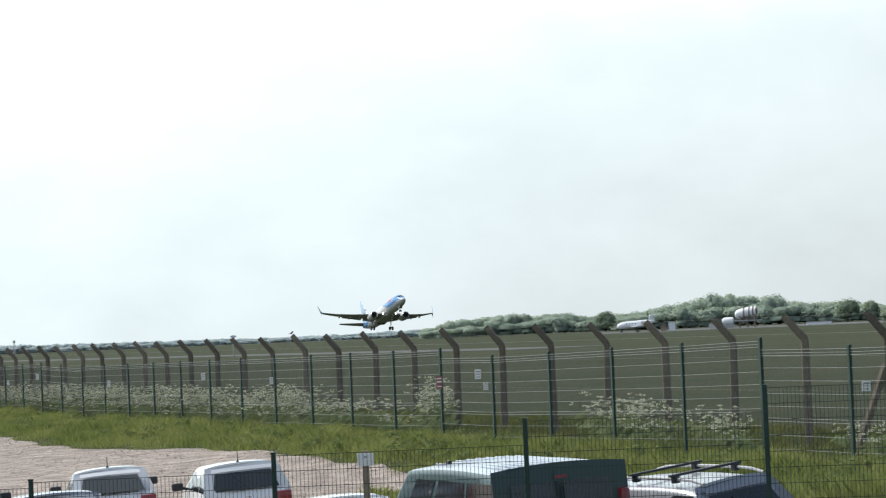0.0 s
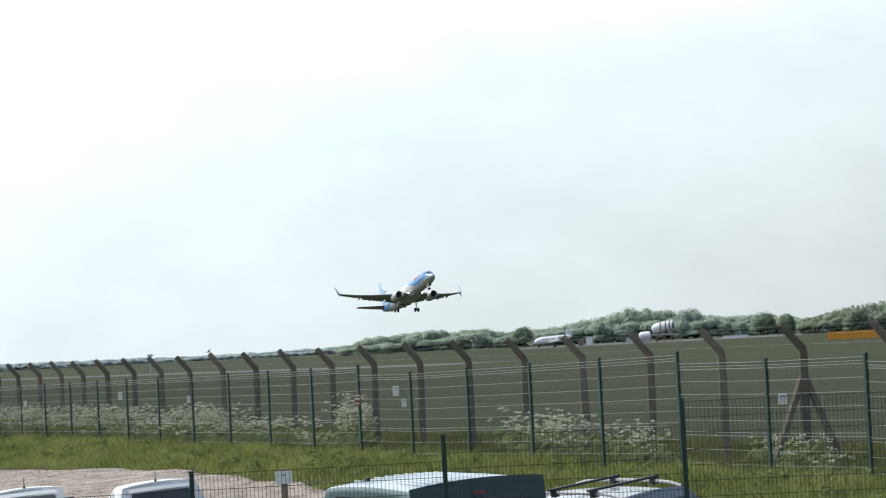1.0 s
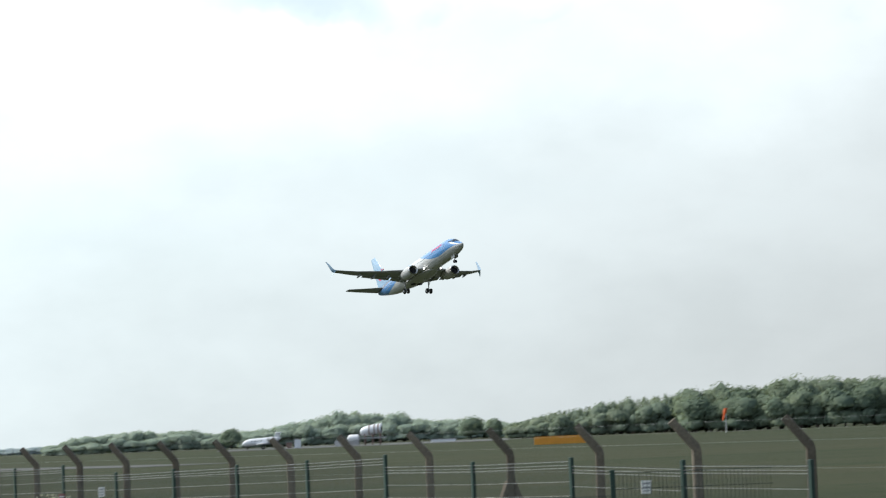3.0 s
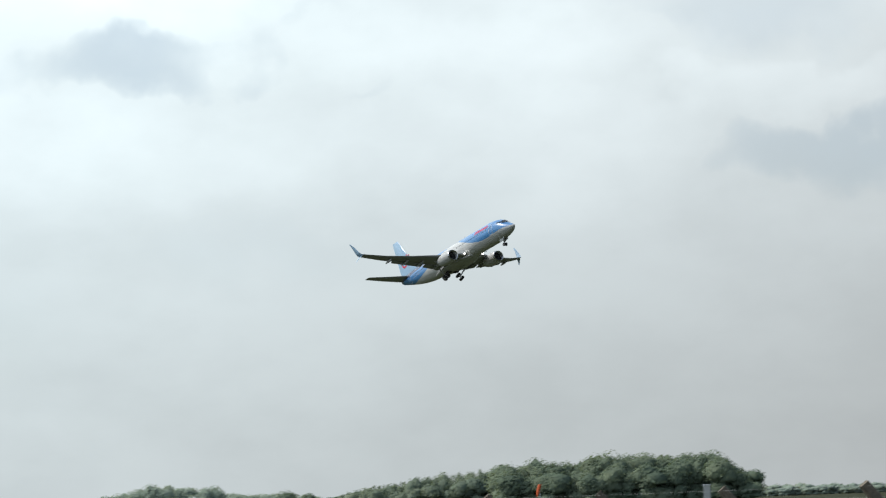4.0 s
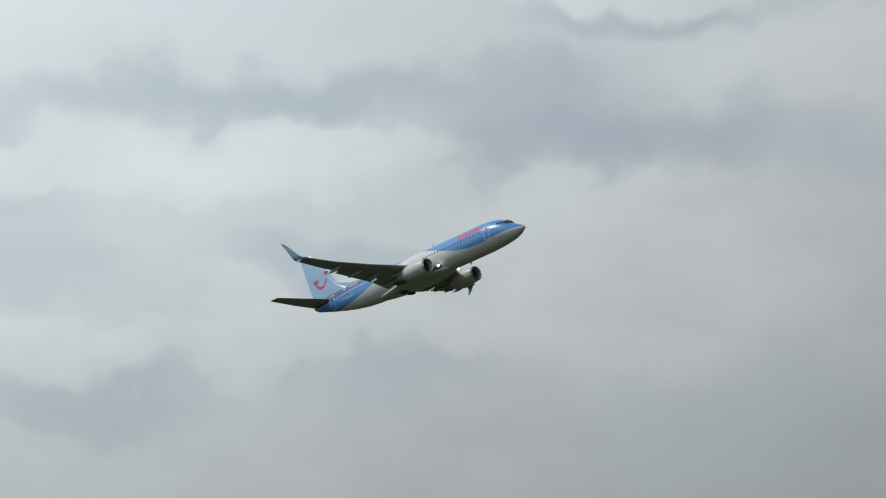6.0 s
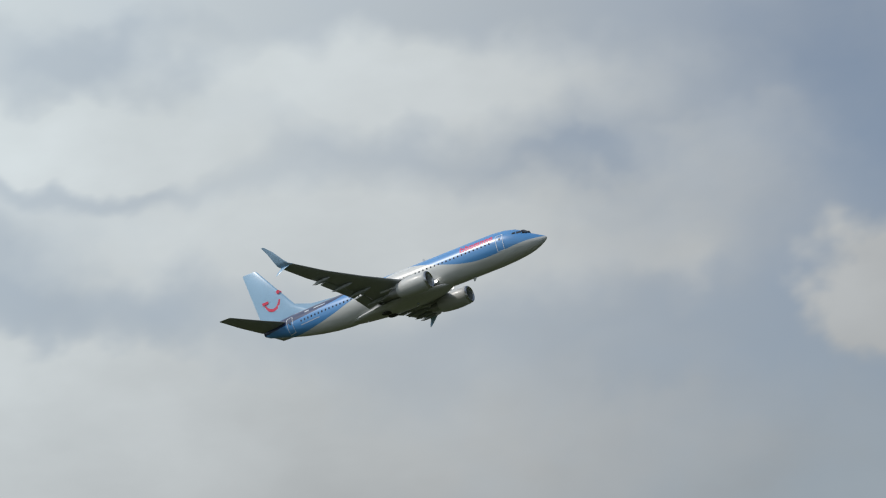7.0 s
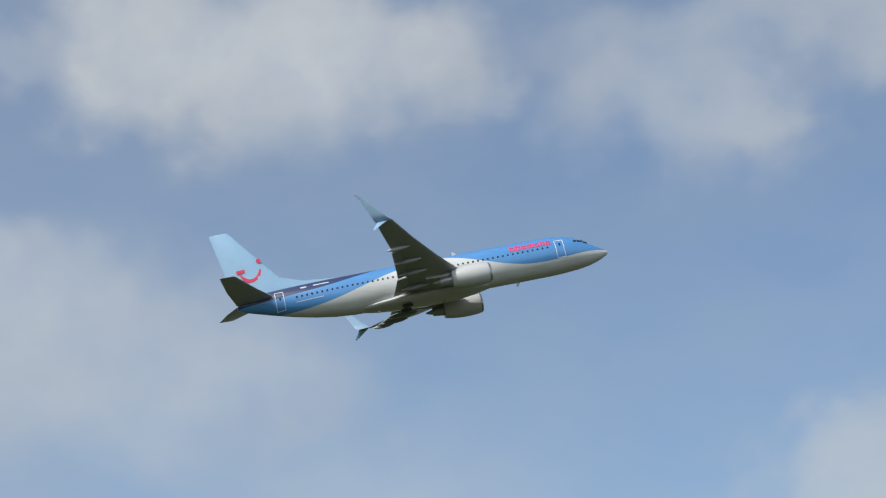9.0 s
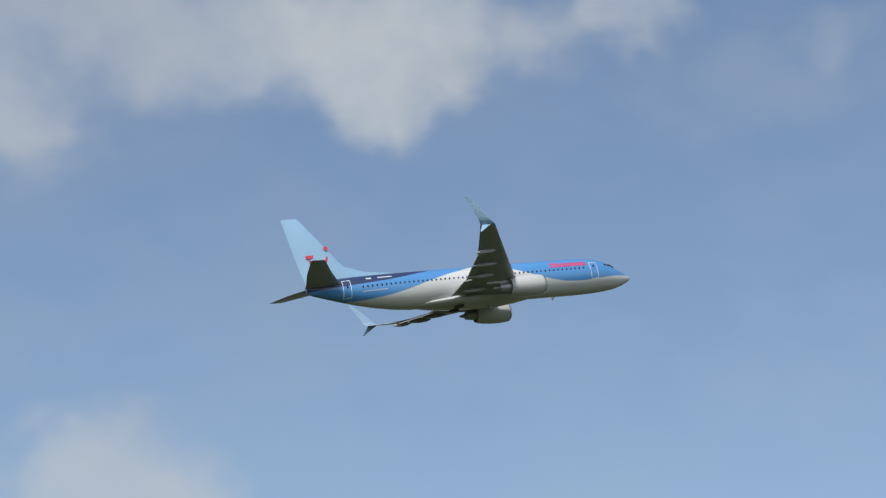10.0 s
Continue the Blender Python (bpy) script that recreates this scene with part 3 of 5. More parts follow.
PINK = material("magenta_paint", (0.60, 0.04, 0.13), 0.4)
LOGO_RED = material("red_paint", (0.62, 0.035, 0.085), 0.4)
CABIN = material("cabin_glass", (0.02, 0.025, 0.035), 0.12)
DARK = material("dark_cavity", (0.02, 0.02, 0.02), 0.7)
TYRE = material("aircraft_tyre", (0.03, 0.03, 0.03), 0.8)
STRUT = material("gear_steel", (0.35, 0.35, 0.36), 0.4, 0.5)
LAMP_WHITE = material("landing_light", (1, 1, 1), 0.3, emit=((1.0, 0.97, 0.9), 9.0))
LAMP_RED = material("beacon_red", (0.8, 0.1, 0.05), 0.3, emit=((1.0, 0.05, 0.03), 30.0))
REG_GREY = material("pale_grey_paint", (0.48, 0.51, 0.57), 0.4)
PAPER_WHITE = material("white_paint", (0.75, 0.77, 0.8), 0.4)

HULL = [  # metres behind the nose, half width, top, bottom
    (0.0, 0.05, -0.62, -0.72), (0.15, 0.22, -0.46, -0.90), (0.5, 0.46, -0.24, -1.10), (1.1, 0.80, 0.09, -1.36), (1.9, 1.14, 0.55, -1.60), (2.6, 1.37, 1.05, -1.74),
    (3.4, 1.57, 1.50, -1.84), (4.6, 1.75, 1.82, -1.94), (6.2, 1.87, 1.98, -2.0), (10, 1.88, 2.0, -2.0), (14, 1.88, 2.0, -2.0), (18, 1.88, 2.0, -2.0), (22, 1.88, 2.0, -2.0), (24.5, 1.88, 2.0, -2.08),
    (26.5, 1.86, 2.0, -2.06), (28.5, 1.78, 2.0, -1.88), (30.5, 1.62, 1.98, -1.56), (32.5, 1.38, 1.95, -1.12), (34.5, 1.08, 1.88, -0.58), (36.2, 0.78, 1.74, -0.08), (37.3, 0.54, 1.56, 0.26), (37.9, 0.30, 1.32, 0.60),
]


def hull_at(s):
    for a, b in zip(HULL, HULL[1:]):
        if a[0] <= s <= b[0]:
            k = (s - a[0]) / (b[0] - a[0])
            return [p + (q - p) * k for p, q in zip(a, b)]
    return HULL[-1]


def hull_x(s, z):
    """Half width of the hull at that station and height."""
    _, w, t, b = hull_at(s)
    c, r = (t + b) / 2, (t - b) / 2
    return w * math.sqrt(max(0.0, 1 - ((z - c) / r) ** 2))


def wing_mesh(name, sections, mat, mirror=1, rings=14):
    """A lifting surface through sections (span, leading edge behind the nose, chord, height, thickness ratio, cant)."""
    bm = bmesh.new()
    rows = []
    for y, s, c, z, tk, cant in sections:
        ring = []
        for k in range(rings * 2):
            a = math.pi * k / rings
            x = 0.5 * (1 + math.cos(a))
            t_ = tk * 5 * (0.2969 * math.sqrt(x) - 0.126 * x - 0.3516 * x ** 2 + 0.2843 * x ** 3 - 0.1036 * x ** 4)
            off = t_ * c * (1 if k <= rings else -0.8)
            ring.append((mirror * (y - math.sin(radians(cant)) * off), 18 - s - x * c, z + math.cos(radians(cant)) * off))
        rows.append(ring)
    loft(bm, rows)
    return finish(name, bm, mat, True)


def hull_patch(name, s0, s1, z0, z1, mat, side, lift=0.012, steps=3):
    """A thin plate that lies on the hull."""
    bm = bmesh.new()
    rows = []
    for i in range(steps + 1):
        s = s0 + (s1 - s0) * i / steps
        rows.append([bm.verts.new((side * (hull_x(s, z0 + (z1 - z0) * j / steps) + lift), 18 - s, z0 + (z1 - z0) * j / steps)) for j in range(steps + 1)])
    for a, b in zip(rows, rows[1:]):
        for j in range(steps):
            bm.faces.new((a[j], a[j + 1], b[j + 1], b[j]))
    return finish(name, bm, mat)


def build_airliner():
    jet = tagged(new("airliner"), "twin-engine blue and white jet airliner climbing, wheels folding away", "aeroplane")
    bm = bmesh.new()
    rings = []
    for s, w, t, b in HULL:
        c, r = (t + b) / 2, (t - b) / 2
        rings.append([(w * math.sin(2 * math.pi * k / 40), 18 - s, c + r * math.cos(2 * math.pi * k / 40)) for k in range(40)])
    loft(bm, rings)
    fuselage = part("fuselage", finish("fuselage", bm, LIVERY, True), jet)
    # wing box fairing under the belly
    bm = bmesh.new()
    rings = []
    for s, w, d in ((12.2, .3, .1), (14, 1.45, .34), (16, 2.0, .50), (19, 2.1, .54), (22, 1.95, .48), (24.5, 1.3, .32), (26.8, .3, .10)):
        rings.append([(w * math.sin(2 * math.pi * k / 24), 18 - s, -1.55 + (d * 1.15) * math.cos(2 * math.pi * k / 24) - .25) for k in range(24)])
    loft(bm, rings)
    part("belly_fairing", finish("belly_fairing", bm, NACELLE, True), jet)
    for side in (1, -1):
        w = [(1.6, 13.6, 8.1, -1.35, .13, 0), (3.4, 15.0, 6.5, -1.15, .13, 0), (5.7, 16.55, 5.0, -.88, .12, 0), (9.5, 18.75, 3.75, -.35, .115, 0), (13.5, 21.05, 2.6, .38, .11, 0), (16.6, 22.85, 1.75, 1.2, .10, 0), (17.0, 23.1, 1.62, 1.33, .10, 12)]
        wing = part("wing", wing_mesh("wing", w, WING_GREY, side), jet)
        wl = [(17.0, 23.1, 1.62, 1.33, .10, 12), (17.25, 23.45, 1.45, 1.5, .09, 40), (17.4, 23.9, 1.2, 1.95, .09, 70), (17.62, 24.9, .75, 3.2, .08, 78), (17.75, 25.75, .38, 4.0, .07, 78), (17.78, 26.0, .18, 4.1, .07, 78)]
        part("winglet", wing_mesh("winglet", wl, TIP_BLUE, side), wing)
        wl = [(17.0, 23.5, 1.1, 1.3, .09, -20), (17.25, 23.95, .75, 1.05, .08, -50), (17.5, 24.6, .42, .62, .08, -55), (17.62, 25.0, .16, .38, .08, -55)]
        part("lower_winglet", wing_mesh("lower_winglet", wl, FIN_BLUE, side), wing)
        for y, s0, l_, z in ((6.9, 19.5, 3.0, -1.0), (9.6, 20.2, 2.8, -.63), (12.4, 21.4, 2.3, -.08), (3.6, 19.2, 2.8, -1.5)):
            bm = bmesh.new()
            rings = []
            for k, r in ((0, .05), (.2, .2), (.5, .25), (.8, .18), (1, .03)):
                rings.append([(side * y + r * .8 * math.cos(a), 18 - s0 - l_ * k, z - .12 * k + r * math.sin(a)) for a in [2 * math.pi * q / 8 for q in range(8)]])
            loft(bm, rings)
            part("flap_track_fairing", finish("flap_track_fairing", bm, WING_GREY, True), wing)
        # flaps set a little down
        fl = bmesh.new()
        for y0, y1, s0, s1, c0, c1, z0, z1 in ((2.1, 5.6, 21.35, 21.3, 1.3, 1.1, -1.42, -1.0), (6.0, 11.6, 21.35, 22.35, 1.0, .8, -.92, -.1)):
            top = [(side * y0, 18 - s0, z0), (side * y1, 18 - s1, z1), (side * y1, 18 - s1 - c1, z1 - .14), (side * y0, 18 - s0 - c0, z0 - .2)]
            loft(fl, [[(x, y, z + .06) for x, y, z in top], [(x, y, z - .05) for x, y, z in top]])
        part("flap", finish("flap", fl, WING_GREY), wing)
        st = [(.3, 33.9, 4.1, 1.02, .10, 0), (3.5, 36.0, 2.9, 1.45, .10, 0), (7.0, 38.0, 1.55, 1.9, .09, 0), (7.15, 38.3, 1.1, 1.92, .05, 0)]
        part("tailplane", wing_mesh("tailplane", st, WING_GREY, side), jet)
        # engine
        cx, cz = side * 4.85, -1.95
        bm = bmesh.new()
        prof = [(13.75, .84), (13.3, .80), (13.12, .84), (13.05, .92), (13.12, 1.0), (13.5, 1.1), (14.3, 1.17), (15.2, 1.17), (16.3, 1.06), (17.0, .92), (17.02, .80), (16.4, .75)]
        rings = []
        for s, r in prof:
            rings.append([(cx + r * math.sin(a) * 1.03, 18 - s, cz + r * (math.cos(a) if math.cos(a) > 0 else math.cos(a) * .93)) for a in [2 * math.pi * q / 28 for q in range(28)]])
        loft(bm, rings, cap=False)
        engine = part("engine", finish("engine", bm, NACELLE, True), jet)
        bm = bmesh.new()
        rings = []
        for s, r in ((13.16, .80), (13.06, .88), (13.02, .93), (13.09, 1.01), (13.22, 1.055)):
            rings.append([(cx + r * math.sin(a) * 1.034, 18 - s, cz + r * 1.004 * (math.cos(a) if math.cos(a) > 0 else math.cos(a) * .93)) for a in [2 * math.pi * q / 28 for q in range(28)]])
        loft(bm, rings, cap=False)
        part("inlet_lip", finish("inlet_lip", bm, LIP, True), engine, label="bare metal inlet lip")
        bm = bmesh.new()
        tube(bm, (cx, 18 - 13.75, cz), (cx, 18 - 13.85, cz), .86, sides=24)
        tube(bm, (cx, 18 - 13.75, cz), (cx, 18 - 13.35, cz), .24, .04, 12)
        part("fan", finish("fan", bm, DARK), engine)
        bm = bmesh.new()
        tube(bm, (cx, 18 - 16.4, cz), (cx, 18 - 18.2, cz), .62, .42, 20)
        tube(bm, (cx, 18 - 18.2, cz), (cx, 18 - 18.9, cz), .28, .08, 12)
        part("exhaust", finish("exhaust", bm, STRUT, True), engine)
        py = bmesh.new()
        rings = []
        for s, zt, zb, h_ in ((14.0, -.82, -.95, .06), (15.5, -.62, -1.1, .16), (17.5, -.9, -1.5, .16), (19.5, -1.1, -1.4, .05)):
            rings.append([(cx - h_, 18 - s, zb), (cx + h_, 18 - s, zb), (cx + h_, 18 - s, zt), (cx - h_, 18 - s, zt)])
        loft(py, rings)
        part("pylon", finish("pylon", py, NACELLE, True), engine)
        bm = bmesh.new()
        bmesh.ops.create_uvsphere(bm, u_segments=10, v_segments=6, radius=.15, matrix=Matrix.Translation((side * 1.98, 18 - 13.72, -1.42)))
        part("landing_light", finish("landing_light", bm, LAMP_WHITE), jet, label="bright white landing light")
    # fin with its long root fillet
    bm = bmesh.new()
    rings = []
    for z, s, c, tk in ((1.5, 30.6, 7.2, .07), (2.3, 31.9, 6.1, .09), (3.0, 33.05, 5.15, .10), (5.0, 34.55, 4.05, .10), (8.75, 37.35, 1.95, .09), (8.85, 37.55, 1.65, .04)):
        ring = []
        for k in range(24):
            a = math.pi * k / 12
            x = .5 * (1 + math.cos(a))
            t_ = tk * 5 * (.2969 * math.sqrt(x) - .126 * x - .3516 * x ** 2 + .2843 * x ** 3 - .1036 * x ** 4) * c
            ring.append((t_ if k <= 12 else -t_, 18 - s - x * c, z))
        rings.append(ring)
    loft(bm, rings)
    bmesh.ops.recalc_face_normals(bm, faces=bm.faces)
    fin = part("fin", finish("fin", bm, FIN_BLUE, True), jet, label="pale blue fin with a red curved emblem")
    bm = bmesh.new()
    loft(bm, [[(.03, 18 - 26.5, 1.96), (-.03, 18 - 26.5, 1.96), (-.03, 18 - 26.5, 1.98), (.03, 18 - 26.5, 1.98)], [(.12, 18 - 31, 1.9), (-.12, 18 - 31, 1.9), (-.05, 18 - 31, 2.45), (.05, 18 - 31, 2.45)], [(.2, 18 - 33.5, 1.8), (-.2, 18 - 33.5, 1.8), (-.1, 18 - 33.5, 3.3), (.1, 18 - 33.5, 3.3)]])
    part("dorsal_fillet", finish("dorsal_fillet", bm, FIN_BLUE, True), jet)
    for side in (1, -1):
        # emblem: a curved stroke, a bar and a dot, on both faces of the fin
        x = side * .235
        bm = bmesh.new()
        prev = None
        for k in range(15):
            a = radians(200 + 150 * k / 14)
            r0, r1 = (.86, 1.14) if 2 < k < 13 else (.9, 1.1)
            q = [bm.verts.new((x, 18 - 36.0 + r * math.cos(a) * 1.05, 4.6 + r * math.sin(a) * 1.25)) for r in (r0, r1)]
            if prev:
                bm.faces.new((prev[0], prev[1], q[1], q[0]))
            prev = q
        me = finish("emblem_curve", bm, LOGO_RED)
        part("emblem_curve", me, fin, label="red curved emblem stroke")
        bm = bmesh.new()
        bmesh.ops.create_circle(bm, cap_ends=True, segments=16, radius=.24, matrix=Matrix.Translation((x, 18 - 34.95, 5.3)) @ pose(0, 0, 0, 0, 90, 0))
        part("emblem_dot", finish("emblem_dot", bm, LOGO_RED), fin)
        bm = bmesh.new()
        bm.faces.new([bm.verts.new((x, 18 - s, z)) for s, z in ((36.5, 4.35), (37.35, 4.25), (37.35, 4.62), (36.5, 4.66))])
        part("emblem_bar", finish("emblem_bar", bm, LOGO_RED), fin)
        # cabin windows
        win = bmesh.new()
        win.faces.new([win.verts.new((0, .105 * math.cos(a), .145 * math.sin(a))) for a in [2 * math.pi * q / 10 for q in range(10)]])
        win_me = finish("cabin_window", win, CABIN)
        s = 6.3
        while s < 32.4:
            if not 16.6 < s < 17.3:
                z = .42
                x_ = hull_x(s, z) + .012
                part("cabin_window", win_me, fuselage, pose(side * x_, 18 - s, z, 0, 0 if side > 0 else 180, 0))
            s += .515
        for s0, nm in ((4.6, "front_door"), (33.3, "rear_door")):
            w_ = .84
            for a, b, c, d in ((s0, s0 + .05, -.75, 1.1), (s0 + w_, s0 + w_ + .05, -.75, 1.1), (s0, s0 + w_ + .05, 1.05, 1.1), (s0, s0 + w_ + .05, -.8, -.75)):
                dz = .25 if s0 > 10 else 0
                part("door_outline", hull_patch("door_outline", a, b, c + dz, d + dz, PAPER_WHITE, side, .03, 8), fuselage)
            part("door_window", hull_patch("door_window", s0 + .3, s0 + .5, .45, .75, CABIN, side, .014, 2), fuselage)
        # airline wordmark as plain strokes
        s, shapes = 5.85, [(.60, .70), (.50, .70), (.50, .48), (.74, .48), (.48, .48), (.50, .48), (.48, .48)]
        for wd, tall in (shapes[::-1] if side > 0 else shapes):
            for at in ((0, wd - .19) if wd < .7 else (0, wd / 2 - .09, wd - .19)):
                h_ = tall if at == 0 else .48
                part("wordmark_stroke", hull_patch("wordmark_stroke", s + wd - .19 - at, s + wd - at, .76, .76 + h_, PINK, side, .016, 2), fuselage)
            for low in (.76, 1.12):
                part("wordmark_bar", hull_patch("wordmark_bar", s + .1, s + wd - .1, low, low + .12, PINK, side, .017, 2), fuselage)
            s += wd + .08
        part("registration_bar", hull_patch("registration_bar", 28.6, 30.2, 1.29, 1.43, REG_GREY, side, .016, 4), fuselage)
        part("script_bar", hull_patch("script_bar", 29.4, 32.2, -.12, -.04, REG_GREY, side, .016, 4), fuselage)
        part("flag_patch", hull_patch("flag_patch", 30.9, 31.5, 1.26, 1.44, REG_GREY, side, .016, 2), fuselage)
        # cockpit panes
        for a, b, c, d in ((1.9, 2.45, .46, .92), (2.55, 3.05, .62, 1.02), (3.12, 3.5, .66, 1.0)):
            part("cockpit_pane", hull_patch("cockpit_pane", a, b, c, d - .08, CABIN, side, .014, 3), fuselage)
    bm = bmesh.new()
    rows = []
    for s, z in ((1.85, .69), (2.45, 1.13)):
        rows.append([bm.verts.new((x, 18 - s - abs(x) * .22, z - abs(x) ** 2 * .38 + .03)) for x in (-.82, -.45, -.06, .06, .45, .82)])
    for k in (0, 1, 3, 4):
        bm.faces.new((rows[0][k], rows[0][k + 1], rows[1][k + 1], rows[1][k]))
    part("windscreen", finish("windscreen", bm, CABIN), fuselage)
    # aerials, beacon, tail skid
    for s, z, h_ in ((9.5, -2.0, -.42), (23.8, -1.98, -.35), (27.2, -1.55, -.3), (15.2, 2.0, .4), (31.5, -.72, -.28)):
        bm = bmesh.new()
        loft(bm, [[(.03, 18 - s, z), (-.03, 18 - s, z), (-.03, 18 - s - .45, z), (.03, 18 - s - .45, z)], [(.015, 18 - s - .3, z + h_), (-.015, 18 - s - .3, z + h_), (-.015, 18 - s - .48, z + h_), (.015, 18 - s - .48, z + h_)]])
        part("blade_aerial", finish("blade_aerial", bm, NACELLE), jet)
    bm = bmesh.new()
    bmesh.ops.create_uvsphere(bm, u_segments=12, v_segments=8, radius=.17)
    for face in bm.faces:
        face.material_index = 0 if face.calc_center_median().z > -.07 else 1
    beacon = part("beacon", finish("beacon", bm, [WING_GREY, LAMP_RED]), jet, label="red turning beacon with a dark hood")
    # wheel bays
    for side in (1, -1):
        bm = bmesh.new()
        tube(bm, (side * .75, 18 - 21.3, -2.38), (side * .75, 18 - 21.3, -2.46), .56, sides=20)
        part("wheel_bay", finish("wheel_bay", bm, DARK), jet)
    # undercarriage, each leg about its hinge
    legs = []
    for side in (1, -1):
        leg = part("main_gear", None, jet)
        bm = bmesh.new()
        tube(bm, (0, 0, 0), (0, 0, -2.15), .12, .10, 10)
        tube(bm, (0, .9, -.1), (0, 0, -1.2), .06, sides=6)
        tube(bm, (-.5, 0, -2.15), (.5, 0, -2.15), .07, sides=8)
        part("strut", finish("strut", bm, STRUT), leg)
        for w_ in (-.43, .43):
            bm = bmesh.new()
            loft(bm, [[(w_ + dx, r * math.cos(a), -2.15 + r * math.sin(a)) for a in [2 * math.pi * q / 20 for q in range(20)]] for dx, r in ((-.19, .4), (-.17, .52), (-.08, .56), (.08, .56), (.17, .52), (.19, .4))])
            wheel = part("wheel", finish("wheel", bm, TYRE, True), leg)
            bm = bmesh.new()
            tube(bm, (w_ - .2, 0, -2.15), (w_ + .2, 0, -2.15), .24, sides=12)
            part("hub", finish("hub", bm, STRUT), wheel)
        legs.append((leg, side))
    nose = part("nose_gear", None, jet)
    bm = bmesh.new()
    tube(bm, (0, 0, 0), (0, .05, -1.55), .09, .07, 10)
    tube(bm, (0, .8, -.05), (0, .05, -.9), .05, sides=6)
    tube(bm, (-.3, .05, -1.55), (.3, .05, -1.55), .05, sides=8)
    part("strut", finish("strut", bm, STRUT), nose)
    for w_ in (-.22, .22):
        bm = bmesh.new()
        loft(bm, [[(w_ + dx, .05 + r * math.cos(a), -1.55 + r * math.sin(a)) for a in [2 * math.pi * q / 18 for q in range(18)]] for dx, r in ((-.1, .22), (-.09, .31), (0, .34), (.09, .31), (.1, .22))])
        part("wheel", finish("wheel", bm, TYRE, True), nose)
    bm = bmesh.new()
    for side in (1, -1):
        box(bm, (side * .42 - .015, -.5, -.85), (side * .42 + .015, .9, -.05))
    doors = part("nose_gear_door", finish("nose_gear_door", bm, NACELLE), nose)
    return jet, legs, nose, beacon


airliner, main_gear, nose_gear, beacon = build_airliner()

# seconds, place of a point 18 m behind the nose, heading, pitch, bank
FLIGHT = [
    (0, -17.9, 784.8, 9.5, 159.4, 13.6, -2.1), (0.5, -2.7, 745.3, 13.4, 159.3, 14.0, -1.7), (1, 12.6, 705.9, 17.4, 159.3, 14.3, -1.3),
    (1.5, 27.7, 666.5, 21.8, 159.3, 14.5, -1.0), (2, 42.9, 627.1, 26.7, 159.2, 14.5, -0.7), (2.5, 58.0, 587.7, 32.0, 159.2, 14.4, -0.5),
    (3, 73.1, 548.3, 37.5, 159.2, 14.1, -0.3), (3.2, 79.2, 532.5, 39.6, 159.2, 13.9, -0.3), (4.3, 112.2, 445.9, 50.4, 159.1, 12.5, 0.3),
    (4.5, 118.2, 430.2, 52.2, 159.1, 12.3, 0.3), (5, 133.0, 390.7, 56.7, 159.0, 11.8, 0.2), (5.5, 147.7, 351.1, 61.0, 159.0, 11.6, 0.2),
    (7, 191.4, 231.5, 72.7, 158.6, 11.8, 0.4), (7.5, 205.8, 191.4, 76.2, 158.7, 11.8, 0.2), (8, 220.1, 151.1, 79.4, 158.8, 11.7, 0.0),
    (8.5, 234.0, 111.0, 82.4, 159.0, 11.5, -0.4), (9, 247.8, 71.1, 85.1, 159.0, 11.2, -0.9), (9.5, 261.5, 31.5, 87.6, 159.1, 10.9, -1.5),
    (10, 275.2, -8.3, 89.9, 159.1, 10.6, -2.1),
]


def aloft(x, y, z, yaw, pitch, bank):
    return pose(x, y, z, 0, 0, -yaw) @ pose(0, 0, 0, pitch) @ pose(0, 0, 0, 0, bank)


# ---------------------------------------------------------------- woods and meadow
BALL = bmesh.new()
bmesh.ops.create_icosphere(BALL, subdivisions=1, radius=1.0)
BALL_V = [v.co.copy() for v in BALL.verts]
BALL_F = [tuple(v.index for v in f.verts) for f in BALL.faces]
BALL.free()


def leaf_cards(rng, centre, radii, count, size, verts, faces, low=-0.6, core=True):
    """An uneven crown: lumpy leaf masses, with small five-cornered leaf clumps breaking their outline."""
    lumps = [(rng.uniform(-.36, .36), rng.uniform(-.36, .36), rng.uniform(-.3, .36), rng.uniform(.56, .78)) for _ in range(7)]
    if core:
        for lx, ly, lz, lr in lumps:
            k, seed = len(verts), rng.uniform(0, 90)
            for d in BALL_V:
                r = lr * (.80 + .40 * noise.noise(d * 2.3 + Vector((seed, 0, 0))) + .34 * noise.noise(d * 6.5 + Vector((0, seed, 0))))
                verts.append((centre[0] + (lx + d.x * r) * radii[0], centre[1] + (ly + d.y * r) * radii[0], centre[2] + (lz + d.z * r) * radii[1]))
            faces.extend(tuple(k + i for i in f) for f in BALL_F)
    for _ in range(count):
        lx, ly, lz, lr = lumps[rng.randrange(7)]
        u, v = rng.uniform(0, 2 * math.pi), rng.uniform(low, 1)
        w = math.sqrt(max(0, 1 - v * v))
        r = lr * rng.uniform(.90, 1.10)
        d = Vector((w * math.cos(u), w * math.sin(u), v))
        c = Vector(centre) + Vector(((lx + d.x * r) * radii[0], (ly + d.y * r) * radii[0], (lz + d.z * r) * radii[1]))
        n_ = (d + Vector((rng.uniform(-.5, .5), rng.uniform(-.5, .5), rng.uniform(-.1, .4)))).normalized()
        a = n_.orthogonal().normalized()
        b = n_.cross(a)
        s = size * rng.uniform(.5, 1.1)
        k = len(verts)
        for q in range(5):
            t = q * 1.257 + rng.uniform(-.3, .3)
            g = s * rng.uniform(.6, 1.1)
            verts.append(tuple(c + a * (math.cos(t) * g) + b * (math.sin(t) * g)))
        faces.append((k, k + 1, k + 2, k + 3, k + 4))


